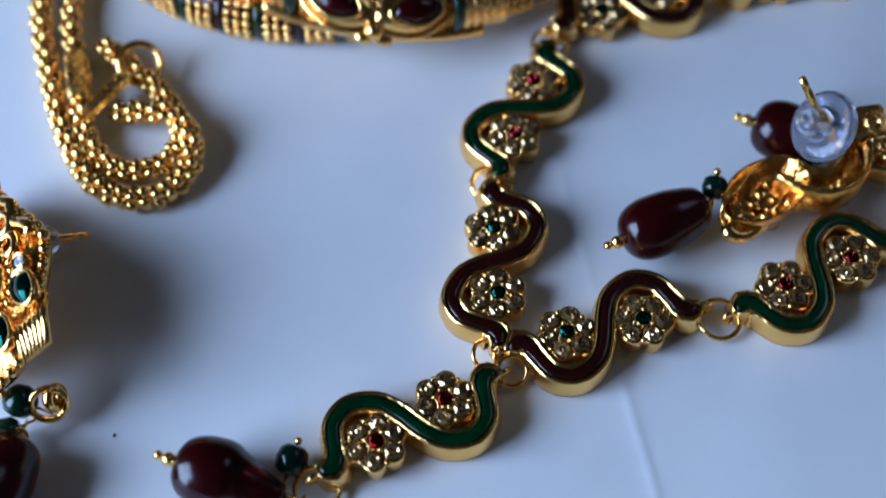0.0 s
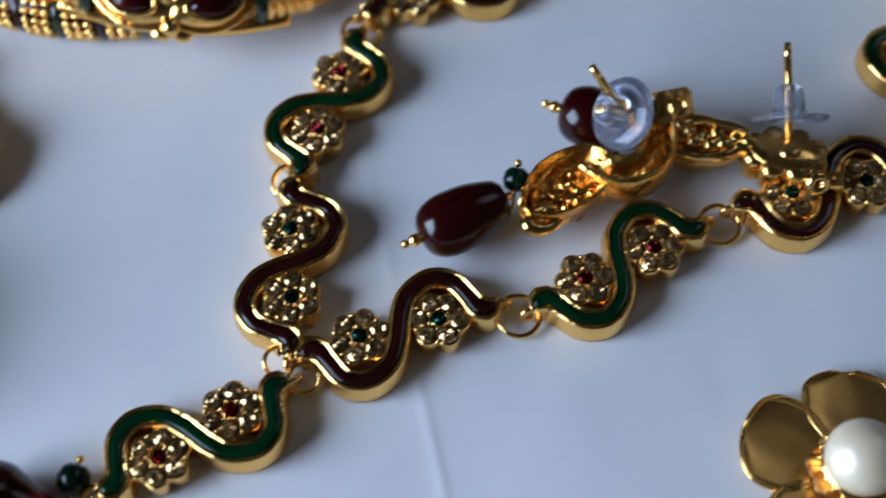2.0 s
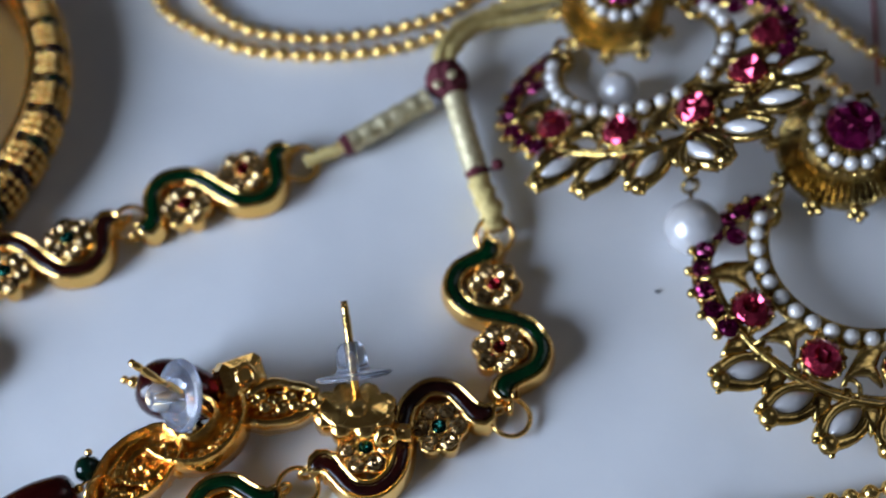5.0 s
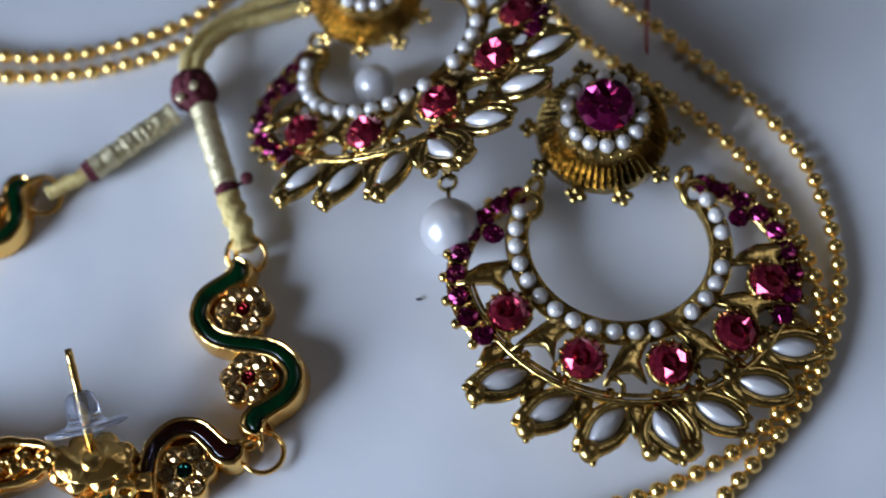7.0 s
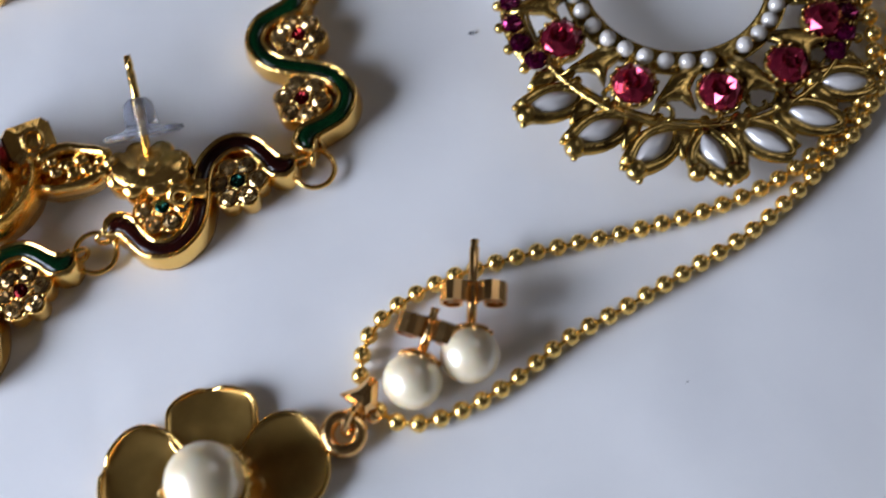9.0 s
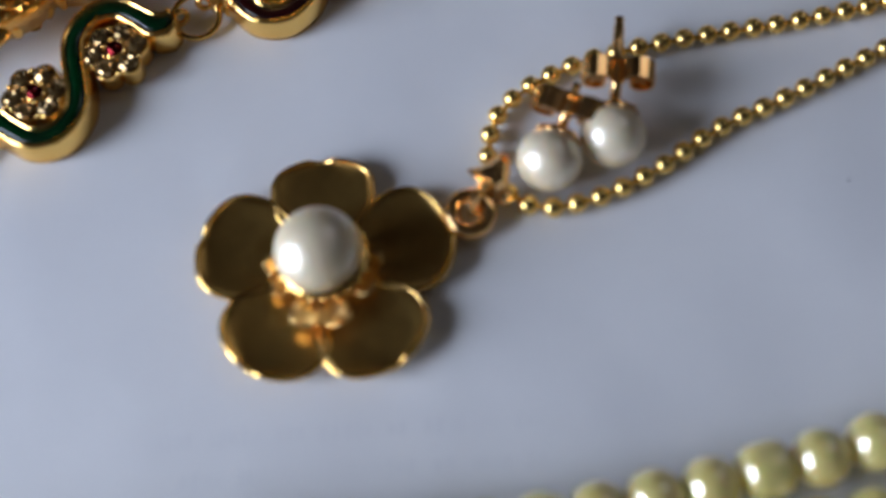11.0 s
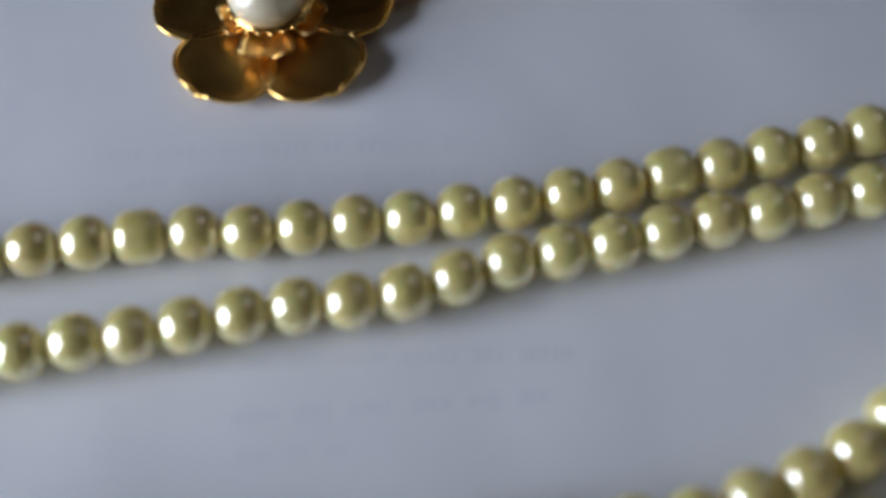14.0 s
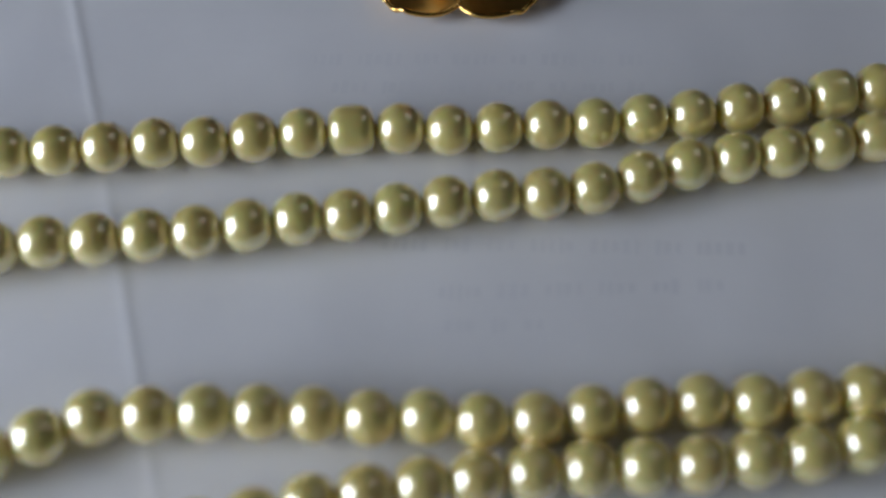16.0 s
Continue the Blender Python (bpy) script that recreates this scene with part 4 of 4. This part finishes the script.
def B_frame():
    bm = B()
    ribbon(bm, arc((0, 0), 1.95, 152, 388, 60), [(-0.17, 0), (-0.19, 0.1), (-0.15, 0.07), (0.16, 0.07), (0.20, 0.16), (0.25, 0.16), (0.25, 0)])
    ribbon(bm, arc((0.15, -0.18), 3.12, 186, 352, 60), [(-0.05, 0), (-0.06, 0.13), (0.0, 0.17), (0.06, 0.13), (0.05, 0)])
    for s in (-1, 1):
        pts = []
        for k in range(9):
            f = k / 8
            a = 147 + 66 * f
            r = 2.12 + 1.15 * math.sin(f * 1.75) ** 1.1
            pts.append((-s * r * math.cos(radians(a)), r * math.sin(radians(a)), 0))
        ribbon(bm, spline(pts, 0.1), [(-0.17, 0), (-0.2, 0.10), (-0.1, 0.13), (0.1, 0.13), (0.2, 0.10), (0.17, 0)])
        for k, p in enumerate(pts):
            d = V(*p).normalized()
            ball(bm, V(*p) + d * 0.25 + V(0, 0, 0.09), 0.105, 8, 6)
            tube(bm, [V(*p) + V(0, 0, 0.04), V(*p) + d * 0.25 + V(0, 0, 0.06)], 0.07, 6)
            if k < 8:
                q = (V(*p) + V(*pts[k + 1])) / 2
                ball(bm, q + d * 0.15 + V(0, 0, 0.18), 0.06, 7, 5)
                ball(bm, q - d * 0.13 + V(0, 0, 0.17), 0.05, 7, 5)
            ball(bm, V(*p) - d * 0.18 + V(0, 0, 0.14), 0.06, 7, 5)
        torus(bm, 0.24, 0.09, T(s * 1.62, 0.95, 0.12, 0, 20, 10), 18, 8)
        torus(bm, 0.20, 0.07, T(s * 1.45, 1.28, 0.2, 40, 70, 0), 16, 7)
    for k in range(36):
        a = radians(155 + 230 * k / 35)
        ball(bm, (1.95 * math.cos(a) * 1.0, 1.95 * math.sin(a), 0.09), 0.07, 7, 5)
    # leaves and scrolls between the stones
    for a, turn, side in ((194, 35, -1), (229, 4, 1), (262, 26, 1), (293, -24, -1), (321, 10, -1), (346, 30, -1)):
        m = T(0.13 + 2.66 * math.cos(radians(a)), 0.17 + 2.66 * math.sin(radians(a)), 0.08, turn) @ Matrix.Diagonal((side, 1, 1, 1))
        leaf(bm, [(x * 1.08, y * 1.12) for x, y in SWOOSH], -0.02, 0.12, 0.035, m)
    for k in range(9):
        a = 204 + 17.5 * k
        c = (0.13 + 3.0 * math.cos(radians(a)), 0.0 + 3.0 * math.sin(radians(a)))
        tube(bm, [V(c[0] + (0.26 - 0.028 * q) * math.cos(q * 0.6 + a), c[1] + (0.26 - 0.028 * q) * math.sin(q * 0.6 + a), 0.09) for q in range(8)], 0.055, 6)
    for k in range(7):
        a = radians(222 + 16.8 * k)
        x, y = 0.09 + 3.42 * math.cos(a), -0.35 + 3.42 * math.sin(a)
        m = T(x, y, 0.0, MARQ_TURN[k])
        out = -1 if k < 4 else 1
        # two thick hoods that wrap the stone and meet in a rolled tip with two grains
        for s in (-1, 1):
            tube(bm, [m @ V(out * (0.60 - 0.165 * q), s * (0.10 + 0.21 * math.sin(0.42 * q)), 0.02 + 0.008 * q) for q in range(8)], lambda i, g: 0.135 - 0.009 * i, 8)
        ball(bm, m @ V(out * 0.55, -0.10, 0.05), (0.20, 0.22, 0.17), 12, 8)
        ball(bm, m @ V(out * 0.68, 0.10, 0.04), 0.075, 8, 5)
        ball(bm, m @ V(out * 0.66, -0.28, 0.03), 0.065, 8, 5)
        # a bar ties the stone to the rail
        tube(bm, [V(0.09 + r * math.cos(a), -0.30 + r * math.sin(a), 0.04) for r in (2.75, 2.95, 3.15)], 0.09, 7)
    for k in range(8):
        a = radians(213.6 + 16.8 * k)
        m = T(0.09 + 3.16 * math.cos(a), -0.33 + 3.16 * math.sin(a), 0.02, math.degrees(a))
        leaf(bm, [(-0.22, 0.16), (0.10, 0.20), (0.34, 0.07), (0.44, 0.0), (0.34, -0.07), (0.10, -0.20), (-0.22, -0.16)], -0.05, 0.06, 0.09, m)
    ribbon(bm, arc((0.12, -0.16), 2.98, 190, 348, 60), [(-0.025, 0), (-0.03, 0.10), (0.03, 0.10), (0.025, 0)])
    for s in (-1, 1):
        tube(bm, [V(0.3 + s * (0.12 + 0.34 * math.sin(q * 0.33)), -3.35 - 0.12 * q, 0.08) for q in range(8)], 0.11, 8)
        ball(bm, (0.3 + s * 0.38, -4.2, 0.08), 0.17, 10, 7)
    return bm


def sun_top(root, m, metal):
    """The ridged sunburst with its ring of pearls and big stone."""
    bm = B()
    n = 104
    rows = []
    for r, z in ((0.45, 0.80), (0.87, 0.78), (0.94, 0.64), (0.99, 0.36), (1.38, 0.15), (1.40, 0.0)):
        rows.append([bm.verts.new(V(r * math.cos(TAU * k / n), r * math.sin(TAU * k / n), z + (0.13 if k % 2 and 0.96 < r and z > 0.1 else 0))) for k in range(n)])
    for a, b in zip(rows, rows[1:]):
        for k in range(n):
            bm.faces.new((a[k], a[(k + 1) % n], b[(k + 1) % n], b[k]))
    bm.faces.new(rows[0])
    bm.faces.new(rows[-1])
    for k in range(10):
        g = TAU * (k + 0.5) / 10
        for dr, dg, rr in ((1.44, 0, 0.15), (1.56, -0.09, 0.10), (1.56, 0.09, 0.10), (1.67, 0, 0.09)):
            ball(bm, (dr * math.cos(g + dg), dr * math.sin(g + dg), 0.07), (rr, rr, rr * 0.8), 8, 6)
    lathe(bm, [(0.44, 0.7), (0.54, 0.80), (0.57, 1.20), (0.52, 1.26), (0.46, 1.18)], 36)
    for k in range(30):
        g = TAU * k / 30
        ball(bm, (0.57 * math.cos(g), 0.57 * math.sin(g), 0.98), 0.05, 7, 5)
        ball(bm, (0.94 * math.cos(g), 0.94 * math.sin(g), 0.78), 0.05, 7, 5)
    sun = part("sunburst", bm, metal, root, "ridged antique gold sunburst", False, at=m)
    for k in range(14):
        g = TAU * k / 14
        again("seed_pearl", SEED_MESH, sun, T(0.765 * math.cos(g), 0.765 * math.sin(g), 0.93))
    big = gem(B(), 0.60, T(0, 0, 1.24), 14, 0.38)
    part("round_stone", big, MAGENTA, sun, "large faceted magenta stone", False)


def drop_pearl(root, c, loop):
    bm = ball(B(), c, min(0.58, c[2]), 28, 18)
    part("drop_pearl", bm, WPEARL, root, "large white round pearl")
    bm = B()
    c, loop = Vector(c), Vector(loop)
    d = (loop - c).normalized()
    tube(bm, [c + d * 0.5, c + d * 0.9], 0.045, 7)
    torus(bm, 0.17, 0.045, Matrix.Translation(c + d * 1.02) @ T(0, 0, 0, 20, 70), 18, 7)
    torus(bm, 0.15, 0.04, Matrix.Translation(c + d * 1.25) @ T(0, 0, 0, 110, 60), 16, 7)
    part("pearl_loop", bm, ANTIQUE, root)


ch1 = thing("chandbali_earring", "antique gold crescent earring with pink stones and pearls on paper", "earring", T(0, 0, 0), "chandbali earrings")
crescent(ch1, T(16.50, 0.02, 0.36, 2, -1.5, 5))
sun_top(ch1, T(16.43, 2.37, 0.66, 10, 8, 0) @ Matrix.Diagonal((0.93, 0.93, 1.0, 1)), ANTIQUE_DARK)
drop_pearl(ch1, (16.32, 1.62, 0.30), (16.3, 2.5, 0.3))
ch2 = thing("chandbali_earring", "antique gold crescent earring leaning on another earring", "earring", T(0, 0, 0), "chandbali earrings")
crescent(ch2, T(12.41, 4.71, 0.80, 17, -20, -14))
sun_top(ch2, T(11.85, 6.3, 0.70, 30, 12, 0) @ Matrix.Scale(0.86, 4), ANTIQUE)
drop_pearl(ch2, (13.36, 0.56, 0.58), (13.36, 1.45, 0.58))
bm = B()
ball(bm, (11.95, 4.2, 0.42), 0.42, 24, 16)
part("drop_pearl", bm, WPEARL, ch2, "large white round pearl")

# ---- ball chain and flower pendant ----
pendant = thing("flower_pendant_necklace", "gold ball chain with five-petal flower and large pearl", "necklace", T(0, 0, 0))
CHAIN_IN = [(10.72, -7.55), (10.75, -7.1), (10.85, -6.82), (11.29, -6.32), (12.18, -5.82), (13.26, -5.49), (14.37, -5.25), (15.44, -5.04), (16.89, -4.65), (18.1, -4.1), (19.0, -3.4), (19.62, -2.64), (19.98, -1.8), (20.05, -0.84), (19.81, 0.27), (19.36, 1.46), (18.56, 2.74), (17.57, 3.82), (16.4, 5.0), (14.8, 7.2), (12.5, 8.6), (10.2, 7.75), (8.94, 6.56), (7.97, 6.05), (6.8, 5.57), (5.2, 5.36), (3.5, 5.54), (2.21, 6.12), (1.2, 7.0), (0.6, 9.0)]
CHAIN_OUT = [(11.04, -8.18), (11.35, -8.38), (11.7, -8.42), (12.2, -8.30), (12.74, -8.07), (13.36, -7.68), (14.23, -7.01), (15.21, -6.48), (16.15, -5.94), (17.47, -5.14), (18.54, -4.2), (19.5, -3.2), (20.12, -2.12), (20.47, -1.0), (20.54, 0.2), (20.29, 1.76), (19.53, 3.19), (18.67, 4.28), (17.92, 5.25), (17.0, 6.2), (15.2, 8.2), (12.6, 9.5), (10.0, 8.4), (8.54, 7.08), (7.8, 6.53), (6.5, 6.08), (5.15, 5.88), (3.7, 6.06), (2.67, 6.67), (1.9, 7.8), (1.5, 9.4)]
BALL = finish("chain_ball", ball(B(), (0, 0, 0), 0.158, 14, 10), GOLD_PALE)
for pts in (CHAIN_IN, CHAIN_OUT):
    line = spline([(x, y, 0.115) for x, y in pts], 0.372)
    wire = tube(B(), line, 0.045, 6)
    part("chain_wire", wire, GOLD_PALE, pendant)
    for p in line:
        again("chain_ball", BALL, pendant, T(p.x, p.y, 0.135))
FC = V(8.36, -9.46, 0)
n_w, n_l = 15, 22
for k in range(5):
    a = 93 + 72 * k + (4, 3, 3, -1, 0)[k]
    bm = B()
    grid = {}
    for side, dz in ((0, 0.0), (1, -0.075)):
        for i in range(n_l):
            f = 1 - (1 - i / (n_l - 1)) ** 1.6
            r = 0.25 + 1.57 * f
            half = 0.18 + 0.60 * math.sin(min(f / 0.62, 1.0) ** 1.1 * math.pi / 2)
            if f > 0.62:
                half *= max(0.0, 1 - ((f - 0.62) / 0.385) ** (4.5, 3.6, 2.5, 2.5, 3.0)[k]) ** 0.5
            for j in range(n_w):
                g = 2 * j / (n_w - 1) - 1
                y = half * g
                x = r - 0.12 * y * y * f
                z = 0.12 + 0.09 * (abs(g) ** 2.2) * (0.25 + 0.75 * f) + (0.02 if k == 0 else 0.10) * max(0, f - 0.35) ** 1.6 + (0.030 if k == 4 else 0.008) * math.sin(8 * g + 2 * k) * (1 - f)
                grid[side, i, j] = bm.verts.new(V(x, y, z + dz))
    for i in range(n_l - 1):
        for j in range(n_w - 1):
            bm.faces.new([grid[0, i, j], grid[0, i, j + 1], grid[0, i + 1, j + 1], grid[0, i + 1, j]])
            bm.faces.new([grid[1, i, j], grid[1, i + 1, j], grid[1, i + 1, j + 1], grid[1, i, j + 1]])
    edge = [(i, 0) for i in range(n_l)] + [(n_l - 1, j) for j in range(1, n_w)] + [(i, n_w - 1) for i in range(n_l - 2, -1, -1)] + [(0, j) for j in range(n_w - 2, 0, -1)]
    rim = [(grid[0, i, j].co + grid[1, i, j].co) / 2 for i, j in edge]
    for p, q in zip(edge, edge[1:] + edge[:1]):
        bm.faces.new([grid[(0, *p)], grid[(1, *p)], grid[(1, *q)], grid[(0, *q)]])
    pet = part("petal", bm, PETAL, pendant, "cupped brushed-gold petal", at=T(FC.x, FC.y, 0, a) @ Matrix.Scale(0.97 if k == 0 else 1.06, 4))
    part("petal_rim", tube(B(), spline(rim, 0.07, True)[:-1], 0.045, 8, closed=True), GOLD, pet, "polished gold rim")
for k in range(5):
    bm = B()
    tops, lows = [], []
    for i in range(9):
        f = i / 8
        half = 0.16 + 0.27 * math.sin(f * math.pi * 0.62) * (1 if f < 0.75 else math.sqrt(max(0.05, 1 - ((f - 0.75) / 0.27) ** 2)))
        row = []
        for j in range(9):
            g = j / 4 - 1
            x = 0.35 + 0.68 * f - 0.08 * (1 - abs(g)) * (f > 0.9)
            z = 0.25 + 0.10 * f + 0.10 * abs(g) ** 1.6 + 0.035 * math.sin(5.5 * g + 1.7 * k + 4 * f) * f
            row.append(V(x, half * g, z))
        tops.append([bm.verts.new(p) for p in row])
        lows.append([bm.verts.new(p - V(0, 0, 0.05)) for p in row])
    for i in range(8):
        for j in range(8):
            bm.faces.new([tops[i][j], tops[i + 1][j], tops[i + 1][j + 1], tops[i][j + 1]])
            bm.faces.new([lows[i][j], lows[i][j + 1], lows[i + 1][j + 1], lows[i + 1][j]])
        for j in (0, 8):
            bm.faces.new([tops[i][j], tops[i + 1][j], lows[i + 1][j], lows[i][j]])
        for e in (0, 8):
            bm.faces.new([tops[e][i], tops[e][i + 1], lows[e][i + 1], lows[e][i]])
    bmesh.ops.recalc_face_normals(bm, faces=bm.faces)
    part("inner_petal", bm, SATIN, pendant, "small creased pale-gold inner petal", at=T(FC.x, FC.y, 0.0, 57 + 72 * k) @ Matrix.Scale((0.72, 0.72, 0.84, 1.06, 0.84)[k], 4))
bm = lathe(B(), [(0.30, 0.15), (0.52, 0.26), (0.66, 0.42), (0.68, 0.52), (0.60, 0.54)], 36)
for k in range(22):
    g = TAU * k / 22
    ball(bm, (0.67 * math.cos(g), 0.67 * math.sin(g), 0.46), 0.06, 7, 5)
part("pearl_cup", bm, GOLD, pendant, "gold pearl cup", at=T(FC.x, FC.y))
part("centre_pearl", ball(B(), (FC.x - 0.03, FC.y + 0.0, 0.74), (0.64, 0.64, 0.57), 40, 26), IPEARL, pendant, "large ivory pearl")
bm = B()
torus(bm, 0.28, 0.125, T(10.48, -8.58, 0.2, 0, 12), 28, 10)
torus(bm, 0.20, 0.055, T(10.72, -8.28, 0.3, 50, 75), 20, 8)
part("pendant_ring", bm, ROSE, pendant, "thick gold ring")
bm = B()
leaf(bm, [(-0.36, -0.06), (-0.10, 0.12), (0.06, 0.36), (0.22, 0.30), (0.30, -0.12), (0.16, -0.28), (-0.06, -0.20)], -0.10, 0.02, 0.16, T(10.78, -8.00, 0.40, -14, 16, 10))
torus(bm, 0.20, 0.07, T(10.62, -8.40, 0.30, 62, 78), 20, 8)
ball(bm, (10.98, -8.3, 0.2), 0.13, 10, 7)
part("bail", bm, ROSE, pendant, "pointed folded gold bail", False)

# ---- pearl studs ----


def pearl_stud(c, back, tip, label):
    ob = thing("pearl_stud", label, "earring", T(0, 0, 0), "pearl stud earrings")
    c, back, tip = Vector(c), Vector(back), Vector(tip)
    d = (tip - c).normalized()
    m = aim(c, tip)
    part("pearl", ball(B(), (0, 0, 0), (0.50, 0.50, 0.47), 36, 24, None), IPEARL, ob, "ivory button pearl", at=m)
    bm = lathe(B(), [(0, 0.53), (0.16, 0.53), (0.30, 0.46), (0.34, 0.40), (0.30, 0.36)], 24, m)
    for k in range(10):
        g = TAU * k / 10
        ball(bm, m @ V(0.33 * math.cos(g), 0.33 * math.sin(g), 0.39), 0.055, 7, 5)
    part("pearl_cap", bm, ROSE, ob, "scalloped gold cap")
    L = (tip - c).length
    part("post", tube(B(), [c + d * 0.5, c + d * (L - 0.14), c + d * (L - 0.10), c + d * L], lambda i, g: (0.085, 0.085, 0.065, 0.08)[i], 10), ROSE, ob, "thin gold post")
    mb = aim(back, back + d) @ Matrix.Scale(1.05, 4)
    bm = B()
    for s in (-1, 1):
        pts = [V(s * (0.06 + 0.26 - (0.26 - 0.010 * q) * math.cos(q * 0.5)), (0.26 - 0.010 * q) * math.sin(q * 0.5), 0) for q in range(19)]
        ribbon(bm, pts, [(-0.022, -0.17), (-0.022, 0.17), (0.022, 0.17), (0.022, -0.17)], mb)
    box(bm, (0, 0, 0.17), (0.62, 0.30, 0.04), mb)
    part("butterfly_back", bm, ROSE, ob, "curled gold butterfly back", False)
    return ob


pearl_stud((11.65, -7.80, 0.50), (11.93, -6.98, 0.66), (12.05, -6.62, 0.74), "ivory pearl stud earring with butterfly back, beside its pair")
pearl_stud((12.60, -7.38, 0.50), (12.68, -6.32, 0.58), (12.71, -5.32, 0.60), "ivory pearl stud earring lying on its side on paper")

# ---- pearl necklace in the foreground ----
pearls = thing("pearl_necklace", "long cream glass-pearl necklace laid in doubled strands", "necklace", T(0, 0, 0))
prof = [(0.07, -0.375), (0.16, -0.365), (0.285, -0.29), (0.372, -0.16), (0.405, 0), (0.372, 0.16), (0.285, 0.29), (0.16, 0.365), (0.07, 0.375), (0.07, -0.375)]
fine_prof = [(c.x, c.y) for c in spline(prof[:9], 0.05)] + [(0.07, -0.375)]
BEADS = [finish("pearl_bead", lathe(B(), fine_prof, 30), PEARL)]
odd = [(max(0.07, 0.40 * max(0.0, 1 - abs(k / 12) ** 3) ** (1 / 3)), 0.375 * k / 12) for k in range(-12, 13)] + [(0.07, -0.375)]
BEADS.append(finish("pearl_bead", lathe(B(), odd, 28), PEARL))
FAR_STRANDS = [([(-2.0, -15.3), (0.3, -15.05), (2.49, -14.72), (4.02, -14.45), (7.06, -13.88), (9.8, -13.55), (12.48, -13.02), (14.0, -12.62), (15.36, -12.2), (16.77, -11.79), (17.62, -11.49), (19.5, -10.9), (22, -10.4)], 7.06, 77),
           ([(-2.0, -17.6), (0.3, -17.0), (2.75, -16.39), (4.6, -16.02), (6.52, -15.60), (9.2, -14.95), (10.9, -14.58), (12.31, -14.05), (15.16, -13.24), (17.46, -12.6), (19.6, -12.2), (22, -12.0)], 6.48, 76)]
NEAR_STRANDS = [([(-2.0, -21.4), (0.6, -20.6), (2.6, -19.85), (3.54, -19.39), (4.21, -19.03), (4.95, -18.94), (6.46, -18.76), (8.77, -18.61), (10.33, -18.5), (11.79, -18.1), (13.23, -17.92), (14.8, -17.60), (16.01, -17.1), (16.68, -16.75), (17.3, -16.2), (18.6, -15.2), (20.5, -14.4)], 11.04, 77),
           ([(2.0, -22.4), (5.0, -20.9), (7.36, -19.98), (8.85, -19.6), (9.58, -19.4), (11.05, -19.13), (12.53, -18.9), (14.75, -18.4), (17.2, -17.6), (19.5, -16.6), (22, -16)], 11.04, 76)]
for pts, anchor, pitch in FAR_STRANDS + NEAR_STRANDS:
    line = spline([(x, y, 0.385) for x, y in pts], 0.01)
    i0 = min(range(len(line)), key=lambda i: abs(line[i].x - anchor))
    step = pitch
    start = i0 % step
    part("bead_thread", tube(B(), line[::20], 0.10, 8), THREAD, pearls)
    for i in range(start, len(line) - 3, step):
        p, q = line[i], line[min(i + 4, len(line) - 1)]
        sway = V(0, random.uniform(-0.025, 0.025), 0)
        m = aim(p + sway, q + sway) @ Euler((random.uniform(-0.06, 0.06), random.uniform(-0.06, 0.06), random.uniform(0, 6))).to_matrix().to_4x4()
        again("pearl_bead", BEADS[1 if (i in (i0, i0 + 10 * step) and anchor == 7.06) else 0], pearls, m)

# ---- red thread ----
bm = tube(B(), spline([(17.95, 8.2, 0.03), (17.8, 6.1, 0.05), (17.62, 4.9, 0.3), (17.58, 4.45, 0.35)], 0.1), 0.035, 6)
tagged(part("red_thread", bm, REDTHREAD), "short loose dark red thread end", "thread")
